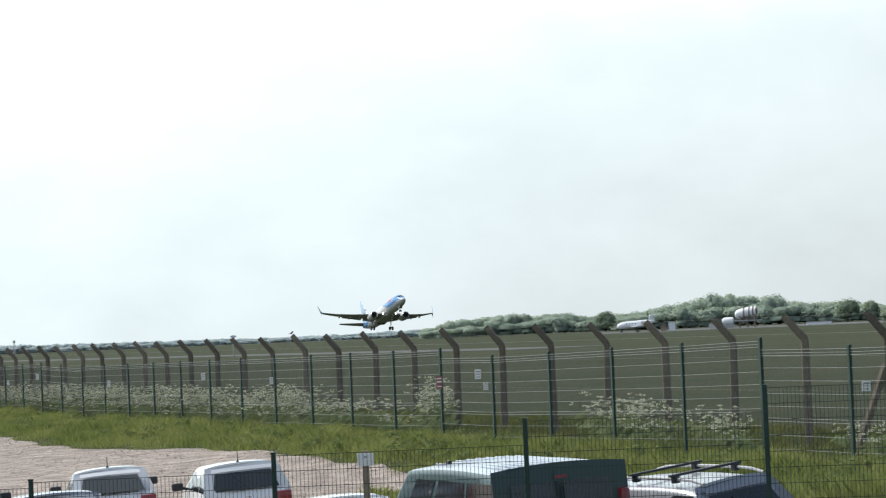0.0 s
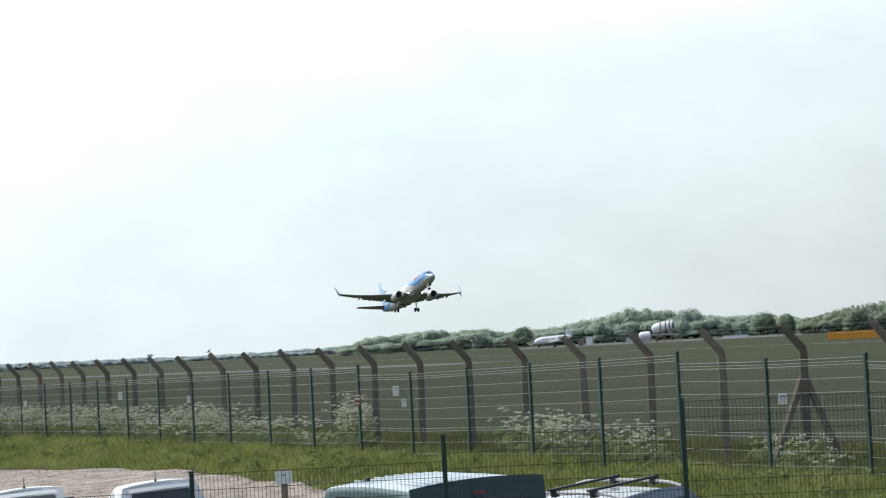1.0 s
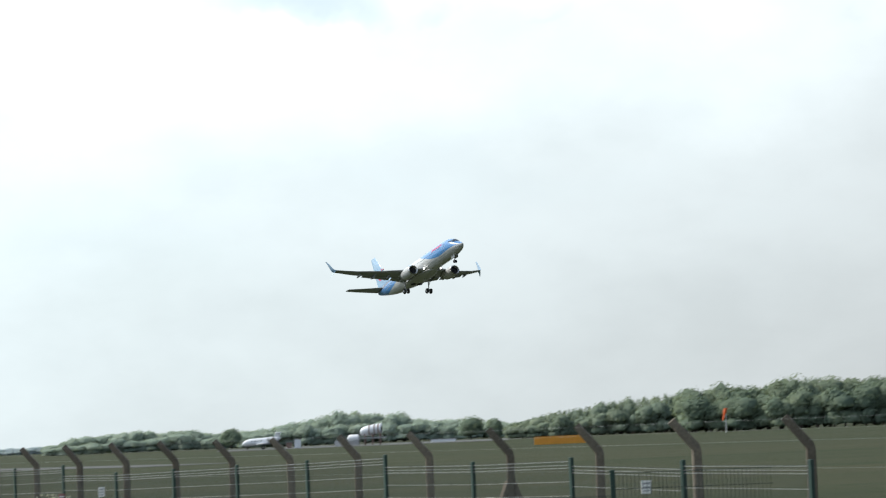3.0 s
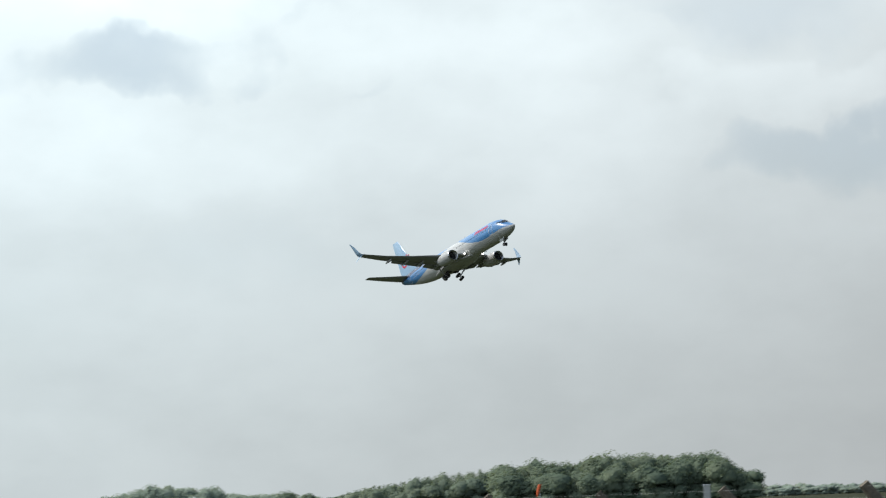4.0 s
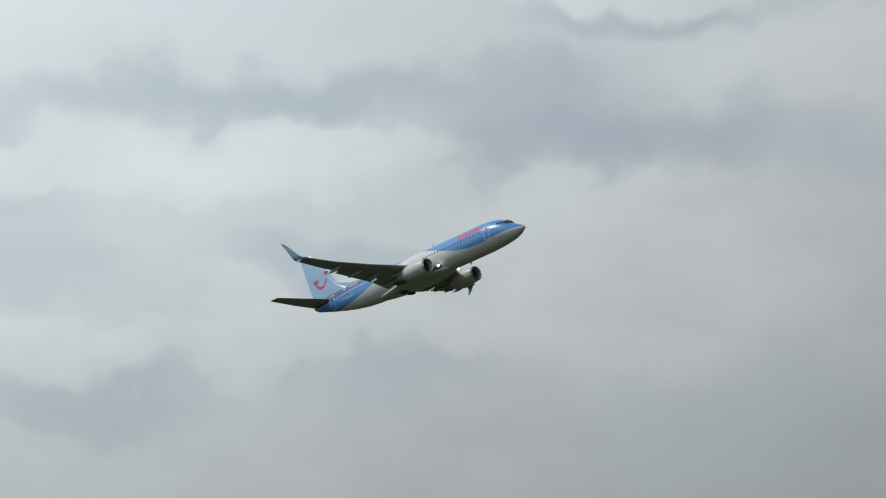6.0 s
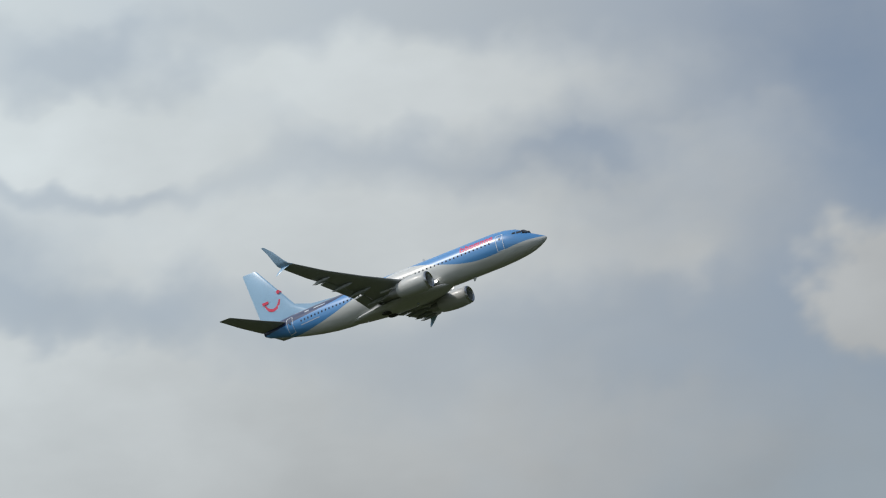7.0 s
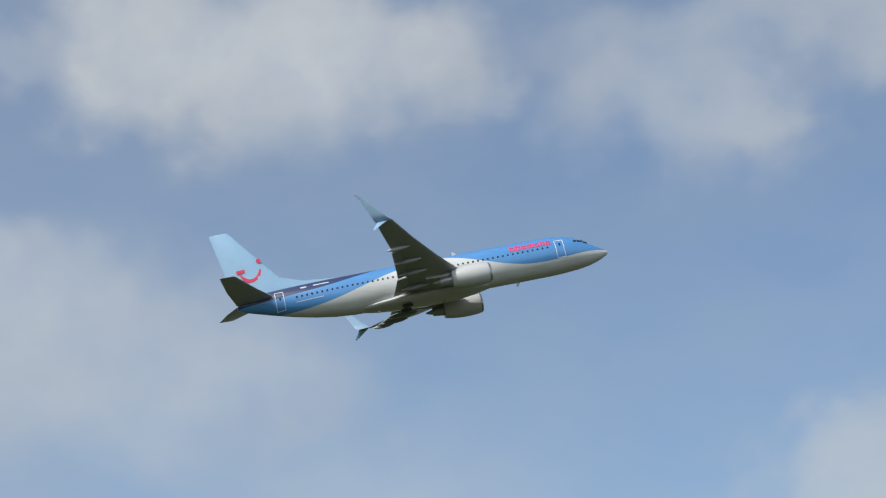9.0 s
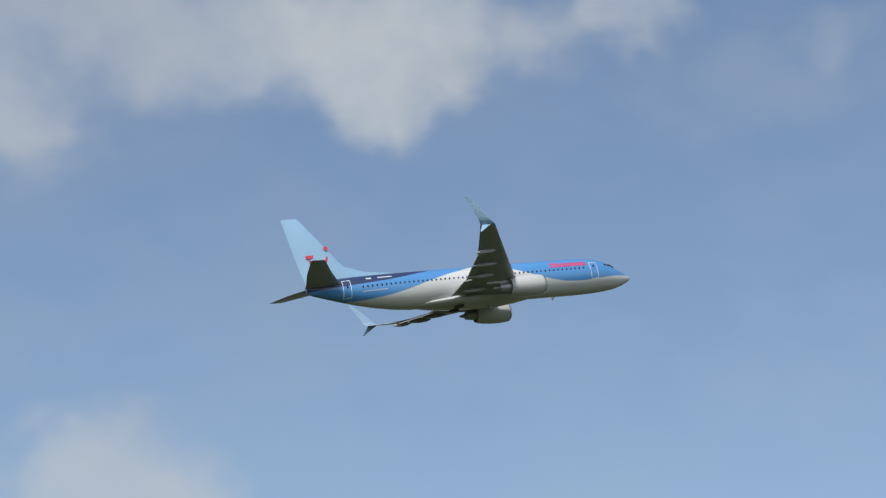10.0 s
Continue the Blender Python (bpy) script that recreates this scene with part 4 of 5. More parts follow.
def trunk_into(verts, faces, x, y, z, h_, r):
    k = len(verts)
    for zz, rr in ((z - .2, r), (z + h_, r * .55)):
        for q in range(6):
            verts.append((x + rr * math.cos(q * 1.047), y + rr * math.sin(q * 1.047), zz))
    for q in range(6):
        p = (q + 1) % 6
        faces.append((k + q, k + p, k + 6 + p, k + 6 + q))


def profile(rows, az):
    for (a, e), (b, f) in zip(rows, rows[1:]):
        if a <= az <= b:
            return e + (f - e) * (az - a) / (b - a)
    return rows[0][1] if az < rows[0][0] else rows[-1][1]


def build_wood(name, rows, dist, mat, label, seed, wide=5.0, spiky=False, layers=3, card=.34, dense=600):
    """A belt of trees whose tops follow a skyline given as azimuth and elevation."""
    rng = random.Random(seed)
    verts, faces, tv, tf = [], [], [], []
    step = math.degrees(wide * .62 / dist)
    for layer in range(layers):
        az = rows[0][0]
        while az < rows[-1][0]:
            az += step * rng.uniform(.6, 1.4)
            d = dist + (layer - 1) * wide * 1.3 + rng.uniform(-2, 2)
            top = EYE[2] + d * math.tan(radians(profile(rows, az)))
            top = FIELD + (top - FIELD) * (rng.uniform(.92, 1.06) if layer else rng.uniform(.55, .9))
            p = heading(az) * d
            h_ = max(1.2, top - FIELD)
            trunk_into(tv, tf, p.x, p.y, FIELD, h_ * .5, .05 * h_ ** .8)
            if spiky and layer and rng.random() < .7:
                tiers = 7
                leaf_cards(rng, (p.x, p.y, FIELD + h_ * .40), (wide * .42, h_ * .42), 260, card, verts, faces)
                for q in range(tiers):
                    k = q / tiers
                    leaf_cards(rng, (p.x, p.y, FIELD + h_ * (.18 + .78 * k)), (wide * .46 * (1 - k) + .25, h_ * .10), int(dense / tiers), card * (.85 - .4 * k), verts, faces, core=False)
            else:
                r = wide * rng.uniform(.5, .75)
                leaf_cards(rng, (p.x, p.y, FIELD + h_ * .60), (r, h_ * .37), dense * 5 // 4, card, verts, faces)
                leaf_cards(rng, (p.x, p.y, FIELD + h_ * .22), (r * .9, h_ * .25), dense // 2, card, verts, faces)
    wood = tagged(new(name), label, "trees", kind="stuff")
    part("crowns", mesh_of("crowns", verts, faces, mat, True), wood)
    part("trunks", mesh_of("trunks", tv, tf, BARK), wood)


def build_tree(at, h_, r, seed, label):
    rng = random.Random(seed)
    tree = tagged(new("tree"), label, "tree", group="single trees on the field edge")
    tree.matrix_basis = pose(at[0], at[1], FIELD)
    bm = bmesh.new()
    tube(bm, (0, 0, -.2), (0, 0, h_ * .55), .22, .12, 8)
    for q in range(6):
        a = q * 1.05 + rng.uniform(-.3, .3)
        tube(bm, (0, 0, h_ * (.25 + .05 * q)), (r * .6 * math.cos(a), r * .6 * math.sin(a), h_ * (.5 + .06 * q)), .09, .03, 6)
    part("trunk", finish("trunk", bm, BARK), tree)
    verts, faces = [], []
    leaf_cards(rng, (0, 0, h_ * .60), (r, h_ * .40), 1100, .30, verts, faces, -.8)
    leaf_cards(rng, (0, 0, h_ * .35), (r * 1.05, h_ * .28), 600, .30, verts, faces)
    part("crown", mesh_of("crown", verts, faces, LEAF, True), tree)


# distance haze is put into these leaf colours: paler, and bluest farthest off
HAZED_FAR_LEAF = foliage("haze_tinted_far_leaf", (0.46, 0.54, 0.59), (0.52, 0.60, 0.64), 0.03, 0.3, 1.2)
HAZED_MID_LEAF = foliage("haze_tinted_mid_leaf", (0.315, 0.395, 0.335), (0.41, 0.485, 0.40), 0.08, 0.3, 1.3)
build_wood("far_treeline", [(-16, .05), (-9.4, .07), (-7, .035), (-5.5, .02), (-3.5, -.01), (-2.2, .0), (-1.2, .02), (-.2, .05)], 1250, HAZED_FAR_LEAF,
           "distant line of trees, haze put into its pale blue-green colour", 3, wide=6, card=.5, layers=2, dense=150)
build_wood("broadleaf_wood", [(-.6, -.02), (.0, .14), (.13, .19), (.7, .22), (1.34, .29), (1.9, .25), (2.36, .29), (3.0, .17), (3.6, .15)], 900, HAZED_MID_LEAF,
           "broadleaf wood beyond the airfield, haze put into its pale green colour", 7, wide=6, dense=620)
build_wood("hill_wood", [(3.5, .16), (4.1, .24), (4.71, .33), (5.3, .43), (5.92, .55), (6.5, .47), (7.1, .45), (7.4, .32), (7.69, .29), (8.2, .26), (8.9, .2), (9.4, .12)], 860, HAZED_MID_LEAF,
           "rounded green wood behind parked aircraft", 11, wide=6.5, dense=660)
build_wood("conifer_wood", [(9.2, .10), (9.8, .22), (10.4, .36), (11, .46), (11.8, .54), (12.6, .63), (13.3, .68)], 720, PINE,
           "dark green conifer plantation with pointed tops", 13, wide=4.6, layers=5, spiky=True, dense=420, card=.30)
build_wood("oak_wood", [(12.9, .62), (13.6, .75), (13.95, .79), (14.6, .74), (15.2, .82), (15.6, .87), (16.3, .82), (17, .84), (17.7, .84), (17.95, .7), (18.1, .4)], 640, LEAF,
           "tall dark green broadleaf wood", 17, wide=6.5, dense=900, card=.31)
build_wood("low_hedge", [(18.0, .02), (19, .08), (20.5, .03), (23, .06), (28, .02), (36, .05)], 800, HAZED_MID_LEAF, "low distant hedge along the field", 19, wide=4, layers=2, dense=60)
for az, el, d, r, seed in ((3.39, .29, 820, 3.4, 1), (8.5, .31, 780, 4.6, 2), (22.0, .47, 640, 3.2, 3), (9.0, .22, 700, 2.2, 4)):
    p = heading(az) * d
    build_tree((p.x, p.y), EYE[2] - FIELD + d * math.tan(radians(el)), r, seed, "single rounded leafy tree on the field edge")


def blades(name, count, seed, where, height, width, mat, label, category):
    """Loose upright blades in one mesh; where(rng) gives a place on the ground."""
    rng = random.Random(seed)
    verts, faces = [], []
    for _ in range(count):
        x, y, tall = where(rng)
        z = ground_z(x, y)
        a = rng.uniform(0, math.pi)
        h_ = height * tall * rng.uniform(.5, 1.25)
        w = width * rng.uniform(.7, 1.4)
        lx, ly = rng.uniform(-.8, .8) * h_, rng.uniform(-.8, .8) * h_
        c, s = math.cos(a) * w, math.sin(a) * w
        k = len(verts)
        verts += [(x - c, y - s, z - .02), (x + c, y + s, z - .02), (x + lx * .4 + c * .6, y + ly * .4 + s * .6, z + h_ * .6), (x + lx, y + ly, z + h_), (x + lx * .4 - c * .6, y + ly * .4 - s * .6, z + h_ * .6)]
        faces.append((k, k + 1, k + 2, k + 3, k + 4))
    tagged(new(name, mesh_of(name, verts, faces, mat)), label, category, kind="stuff")


def bank_place(rng):
    s = rng.uniform(-62, 30)
    e = min(6.0, gravel_edge(s) + .3)
    d = rng.triangular(-1.6, e, e * .55)
    p = G0 + RUN * s + NEAR * d
    clump = noise.noise((p.x * .8, p.y * .35, 0))
    return p.x, p.y, max(.3, .75 + clump * 1.1) * (1.0 - .55 * smooth(e - 1.5, e, d))


def right_bank_place(rng):
    s = rng.uniform(8, 34)
    p = G0 + RUN * s + NEAR * rng.uniform(3.2, min(9.5, gravel_edge(s) + .4))
    return p.x, p.y, max(.3, .5 + noise.noise((p.x, p.y * .5, 3)) * .9)


def strip_place(rng):
    p = G0 + RUN * rng.uniform(-60, 34) + NEAR * rng.uniform(-7.5, -1)
    return p.x, p.y, max(.25, .55 + noise.noise((p.x * .9, p.y * .4, 7)) * 1.0)


GRASS_DRY = foliage("dry_grass", (0.10, 0.125, 0.035), (0.19, 0.185, 0.075), 0.5, 0.4)
blades("bank_grass", 150000, 21, bank_place, .30, .008, GRASS, "lush tall green grass on the bank under the fence", "grass")
blades("verge_grass", 60000, 22, right_bank_place, .26, .008, GRASS, "lush green verge grass beside parked cars", "grass")
blades("fence_strip_grass", 50000, 23, strip_place, .28, .009, GRASS_DRY, "rank grass between the two fences", "grass")


def build_weeds():
    """Low leafy weeds that break up the grass of the bank."""
    rng = random.Random(41)
    verts, faces = [], []
    for _ in range(260):
        s, d = rng.uniform(-60, 26), rng.uniform(.3, 3.6)
        p = G0 + RUN * s + NEAR * d
        z = ground_z(p.x, p.y)
        tall = rng.uniform(.15, .42)
        leaf_cards(rng, (p.x, p.y, z + tall * .5), (rng.uniform(.15, .4), tall * .6), 46, .045, verts, faces, -.3, False)
    tagged(new("weeds", mesh_of("weeds", verts, faces, STEM)), "dark leafy weeds among the bank grass", "weeds", kind="stuff")


def build_stones():
    """Loose stones lying on the gravel."""
    rng = random.Random(43)
    verts, faces = [], []
    for _ in range(16000):
        s = rng.uniform(-66, 9)
        p = G0 + RUN * s + NEAR * (gravel_edge(s) + .1 + rng.random() ** 1.4 * 13)
        z = ground_z(p.x, p.y) + .022
        r = rng.uniform(.012, .030) * (1.7 if rng.random() < .05 else 1)
        k = len(verts)
        a = rng.uniform(0, 1.5)
        for q in range(4):
            g = r * rng.uniform(.7, 1.3)
            verts.append((p.x + g * math.cos(a + q * 1.571), p.y + g * math.sin(a + q * 1.571), z + r * rng.uniform(-.1, .2)))
        verts += [(p.x + rng.uniform(-.3, .3) * r, p.y, z + r * rng.uniform(.25, .55)), (p.x, p.y, z - r * .4)]
        for q in range(4):
            j = (q + 1) % 4
            faces += [(k + q, k + j, k + 4), (k + j, k + q, k + 5)]
    tagged(new("loose_stones", mesh_of("loose_stones", verts, faces, STONE)), "loose pinkish-grey stones on the car park", "stones", kind="stuff")


def build_parsley():
    """Cow parsley: thin branching stems under flat heads of tiny white flowers."""
    rng = random.Random(31)
    sv, sf, fv, ff = [], [], [], []

    def stalk(a, b, r):
        k = len(sv)
        for p in (a, b):
            for q in range(3):
                sv.append((p[0] + r * math.cos(q * 2.09), p[1] + r * math.sin(q * 2.09), p[2]))
        for q in range(3):
            j = (q + 1) % 3
            sf.append((k + q, k + j, k + 3 + j, k + 3 + q))

    def head(c, size):
        for _ in range(16):
            a, r = rng.uniform(0, 6.28), size * math.sqrt(rng.random())
            x, y, z = c[0] + r * math.cos(a), c[1] + r * math.sin(a), c[2] + rng.uniform(-.3, .3) * size
            g = rng.uniform(.008, .017)
            k = len(fv)
            tx, ty = rng.uniform(-.6, .6), rng.uniform(-.9, .2)
            for q in range(5):
                dx, dy = g * math.cos(q * 1.257), g * math.sin(q * 1.257)
                fv.append((x + dx, y + dy, z + dx * tx - dy * ty))
            ff.append((k, k + 1, k + 2, k + 3, k + 4))

    def plant(x, y, tall):
        z = ground_z(x, y)
        top = (x + rng.uniform(-.12, .12), y + rng.uniform(-.12, .12), z + tall * .72)
        stalk((x, y, z), top, .006)
        for _ in range(rng.randint(3, 6)):
            e = (top[0] + rng.uniform(-.25, .25), top[1] + rng.uniform(-.25, .25), z + tall * rng.uniform(.75, 1.08))
            stalk(top, e, .004)
            head(e, rng.uniform(.04, .085))
        for _ in range(7):
            c = Vector((x + rng.uniform(-.2, .2), y + rng.uniform(-.2, .2), z + tall * rng.uniform(.2, .6)))
            k = len(sv)
            for q in range(4):
                a = q * 1.57 + rng.uniform(-.3, .3)
                sv.append(tuple(c + Vector((.12 * math.cos(a), .05 * math.sin(a), .08 * math.sin(a + 1)))))
            sf.append((k, k + 1, k + 2, k + 3))

    # patches: run along the fence, its half length, metres beyond the fence, plants, height
    for s, half, off, count, tall in ((-50, 14, 1.2, 420, 1.05), (-36, 10, 1.2, 380, 1.05), (-26, 6, 1.2, 200, 1.05), (-17.5, 5.0, 1.2, 230, 1.1), (-11.5, 3.0, 1.3, 40, .85), (-4.0, 1.1, 1.3, 60, 1.35), (-7, 2.2, 1.5, 16, .8),
                                      (8.0, 1.9, 1.4, 60, 1.0), (12.2, 1.0, 1.5, 24, .85), (18.6, 1.2, 1.5, 14, .6), (26, 2.4, 1.8, 8, .5)):
        for _ in range(count):
            out = off + rng.uniform(-1.0, 1.2)
            p = G0 + RUN * (rng.gauss(s, half * .55) - 2.45 * out) - NEAR * out
            plant(p.x, p.y, tall * rng.uniform(.45, 1.1))
    thing = tagged(new("cow_parsley"), "white-flowered cow parsley along the fence", "wildflowers", kind="stuff")
    part("flower_heads", mesh_of("flower_heads", fv, ff, FLOWER), thing)
    part("stems", mesh_of("stems", sv, sf, STEM), thing)


build_parsley()
build_weeds()
build_stones()


# ---------------------------------------------------------------- things out on the airfield
def far_place(az, d, el=None):
    p = heading(az) * d
    return p.x, p.y, (FIELD if el is None else EYE[2] + d * math.tan(radians(el)))


def build_parked_jet():
    jet = tagged(new("parked_jet"), "white parked business jet with a high tail", "aeroplane")
    x, y, z = far_place(4.02, 700)
    jet.matrix_basis = pose(x, y, FIELD, 0, 0, 78)
    bm = bmesh.new()
    loft(bm, [[(r * math.cos(a), yy, zz + r * math.sin(a)) for a in [2 * math.pi * q / 16 for q in range(16)]] for yy, r, zz in ((-5.2, .15, 2.7), (-4.2, .6, 2.45), (-2.6, .9, 2.2), (2.6, .92, 1.9), (3.9, .8, 1.75), (4.6, .5, 1.6), (4.85, .12, 1.5))])
    body = part("fuselage", finish("fuselage", bm, PAPER_WHITE, True), jet)
    bm = bmesh.new()
    loft(bm, [[(-.1, -3.4, 2.8), (.1, -3.4, 2.8), (.1, -5.0, 2.8), (-.1, -5.0, 2.8)], [(-.07, -3.9, 4.1), (.07, -3.9, 4.1), (.07, -5.1, 4.1), (-.07, -5.1, 4.1)]])
    part("fin", finish("fin", bm, PAPER_WHITE), jet)
    for side in (1, -1):
        bm = bmesh.new()
        loft(bm, [[(0, -3.8, 4.0), (0, -3.8, 4.3), (0, -5.3, 4.3), (0, -5.3, 4.0)], [(side * 2.0, -4.3, 4.05), (side * 2.0, -4.3, 4.25), (side * 2.0, -5.3, 4.25), (side * 2.0, -5.3, 4.05)]])
        part("tailplane", finish("tailplane", bm, PAPER_WHITE), jet)
        bm = bmesh.new()
        loft(bm, [[(side * .6, 1.2, 1.3), (side * .6, 1.2, 1.5), (side * .6, -1.6, 1.45), (side * .6, -1.6, 1.3)], [(side * 5.2, -1.4, 1.5), (side * 5.2, -1.4, 1.6), (side * 5.2, -2.2, 1.58), (side * 5.2, -2.2, 1.5)]])
        part("wing", finish("wing", bm, PAPER_WHITE), jet)
        bm = bmesh.new()
        tube(bm, (side * 1.25, -1.8, 2.5), (side * 1.25, -3.8, 2.5), .42, .34, 14)
        part("engine", finish("engine", bm, NACELLE, True), jet)
        bm = bmesh.new()
        tube(bm, (side * 1.3, -.6, 1.4), (side * 1.3, -.6, .3), .08, sides=6)
        tube(bm, (side * 1.3 - .12, -.6, .3), (side * 1.3 + .12, -.6, .3), .32, sides=12)
        part("wheel_leg", finish("wheel_leg", bm, TYRE), jet)
        for q in range(4):
            part("cabin_window", finish("cabin_window", bm_box((side * .80, -.4 + q * .8, 2.1), (side * .90, -.1 + q * .8, 2.35)), CABIN), body)
    bm = bmesh.new()
    tube(bm, (0, 3.6, 1.4), (0, 3.6, .25), .07, sides=6)
    tube(bm, (-.1, 3.6, .25), (.1, 3.6, .25), .25, sides=12)
    part("wheel_leg", finish("wheel_leg", bm, TYRE), jet)


BROWN = material("brown_band", (0.24, 0.16, 0.13), 0.7, grain=0.2, size=2)


def build_training_rig():
    rig = tagged(new("fire_training_rig"), "raised white cylinder with dark open end on steel legs", "training rig")
    x, y, z = far_place(6.40, 700)
    rig.matrix_basis = pose(x, y, FIELD - .55, 0, 0, -18)
    bm = bmesh.new()
    loft(bm, [[(yy, r * math.cos(a), zz + r * math.sin(a)) for a in [2 * math.pi * q / 20 for q in range(20)]] for yy, r, zz in ((-3.2, .5, 4.0), (-2.9, .95, 4.05), (-2, 1.2, 4.2), (0, 1.3, 4.5), (2.4, 1.3, 4.8))])
    part("cylinder", finish("cylinder", bm, PAPER_WHITE, True), rig)
    for a, b in ((-.9, -.55), (.5, .85), (1.5, 1.9)):
        bm = bmesh.new()
        loft(bm, [[(yy, 1.315 * math.cos(t), 4.5 + yy * .135 + 1.315 * math.sin(t)) for t in [2 * math.pi * q / 20 for q in range(20)]] for yy in (a, b)], cap=False)
        part("band", finish("band", bm, BROWN, True), rig, label="rust-brown band")
    bm = bmesh.new()
    tube(bm, (2.35, 0, 4.8), (2.45, 0, 4.81), 1.12, sides=20)
    part("open_end", finish("open_end", bm, DARK), rig, label="dark open end")
    for q in (-2, 0, 2):
        for s in (-.8, .8):
            part("leg", finish("leg", bm_box((q - .12, s - .12, -.1), (q + .12, s + .12, 3.9 + q * .13)), BROWN), rig)
    part("platform", finish("platform", bm_box((-3.4, -1.2, 2.2), (3.4, 1.2, 2.5), .05), STRUT), rig)
    drum = tagged(new("storage_tank"), "small white round-ended storage tank on a grey base", "tank")
    x, y, z = far_place(5.98, 700)
    drum.matrix_basis = pose(x, y, FIELD, 0, 0, -10)
    bm = bmesh.new()
    loft(bm, [[(yy, r * math.cos(a), 1.9 + r * math.sin(a)) for a in [2 * math.pi * q / 16 for q in range(16)]] for yy, r in ((-1.5, .1), (-1.3, .6), (-.9, .9), (1.4, .95), (1.6, .5))])
    part("shell", finish("shell", bm, PAPER_WHITE, True), drum)
    part("base", finish("base", bm_box((-1.2, -.9, -.05), (1.6, .9, 1.15), .05), STRUT), drum)
    for az, w, h_, mat, lb in ((4.62, 1.5, 1.5, BROWN, "low brown container beside the parked jet"), (4.80, 1.7, 2.2, PAPER_WHITE, "white equipment cabin on the apron"), (7.9, 6.5, .7, PAPER_WHITE, "low pale kerb wall on the apron"), (5.65, 1.6, 1.4, NACELLE, "grey equipment box on the apron")):
        box_ = tagged(new("equipment_cabin"), lb, "cabin")
        x, y, z = far_place(az, 700)
        box_.matrix_basis = pose(x, y, FIELD, 0, 0, -az)
        part("wall", finish("wall", bm_box((-w / 2, -.8, -.05), (w / 2, .8, h_), .04), mat), box_)
        part("roof", finish("roof", bm_box((-w / 2 - .08, -.9, h_ + .004), (w / 2 + .08, .9, h_ + .12), .03), STRUT), box_)


def build_field_things():
    # orange marker board
    d = 415.0
    a, b = heading(9.83) * d, heading(10.97) * d
    board = tagged(new("marker_board"), "long low orange marker board standing on short legs in the grass", "marker board")
    board.matrix_basis = pose((a.x + b.x) / 2, (a.y + b.y) / 2, FIELD, 0, 0, -10.5)
    w = (b - a).length
    top, low = EYE[2] + d * math.tan(radians(-.20)) - FIELD, EYE[2] + d * math.tan(radians(-.37)) - FIELD
    part("panel", finish("panel", bm_box((-w / 2, -.05, low), (w / 2, .05, top), .01), ORANGE), board)
    for q in range(5):
        x = -w / 2 + .1 + q * (w - .2) / 4
        part("leg", finish("leg", bm_box((x - .06, .06, -.1), (x + .06, .14, top - .02)), STRUT), board)
    # windsock hanging limp from its mast
    sock = tagged(new("windsock"), "limp orange-red windsock on a slim white mast", "windsock")
    x, y, z = far_place(13.87, 560)
    sock.matrix_basis = pose(x, y, FIELD, 0, 0, -14)
    bm = bmesh.new()
    tube(bm, (.35, 0, -.2), (.35, 0, 5.0), .07, .05, 8)
    part("mast", finish("mast", bm, PAPER_WHITE), sock)
    bm = bmesh.new()
    loft(bm, [[(x_ + r * math.cos(a_), r * math.sin(a_), zz) for a_ in [2 * math.pi * q / 10 for q in range(10)]] for x_, zz, r in ((.42, 5.1, .32), (.25, 4.5, .33), (.05, 3.7, .26), (-.15, 2.9, .22), (-.25, 2.5, .1))])
    part("sleeve", finish("sleeve", bm, SOCK, True), sock)
    # rotating dish on a stub mast, and a slim mast
    dish = tagged(new("radar_dish"), "small white radar dish on a short mast", "radar")
    x, y, z = far_place(-4.54, 420)
    dish.matrix_basis = pose(x, y, FIELD, 0, 0, 5)
    bm = bmesh.new()
    tube(bm, (0, 0, -.2), (0, 0, 2.4), .12, .10, 8)
    part("mast", finish("mast", bm, STRUT), dish)
    bm = bmesh.new()
    loft(bm, [[(r * math.cos(a_) * 1.5, -.2 + dy, 3.05 + r * .6 * math.sin(a_)) for a_ in [2 * math.pi * q / 16 for q in range(16)]] for dy, r in ((0, .32), (-.12, .34), (.1, .2))])
    part("reflector", finish("reflector", bm, PAPER_WHITE, True), dish)
    mast = tagged(new("aerial_mast"), "slim grey lattice aerial mast far across the field", "mast")
    x, y, z = far_place(-9.15, 800)
    mast.matrix_basis = pose(x, y, FIELD)
    for q in (-.3, .3):
        bm = bmesh.new()
        tube(bm, (q, 0, -.2), (q * .6, 0, 4.6), .1, .08, 6)
        part("upright", finish("upright", bm, NACELLE), mast)
    part("head", finish("head", bm_box((-.35, -.3, 4.2), (.35, .3, 4.9), .05), NACELLE), mast)
    hut = tagged(new("equipment_hut"), "small pale hut below the wood", "hut")
    x, y, z = far_place(17.44, 560)
    hut.matrix_basis = pose(x, y, FIELD, 0, 0, -17)
    part("wall", finish("wall", bm_box((-.7, -.7, -.05), (.7, .7, 3.6), .03), NACELLE), hut)
    part("roof", finish("roof", bm_box((-.8, -.8, 3.604), (.8, .8, 3.8), .03), PAPER_WHITE), hut)


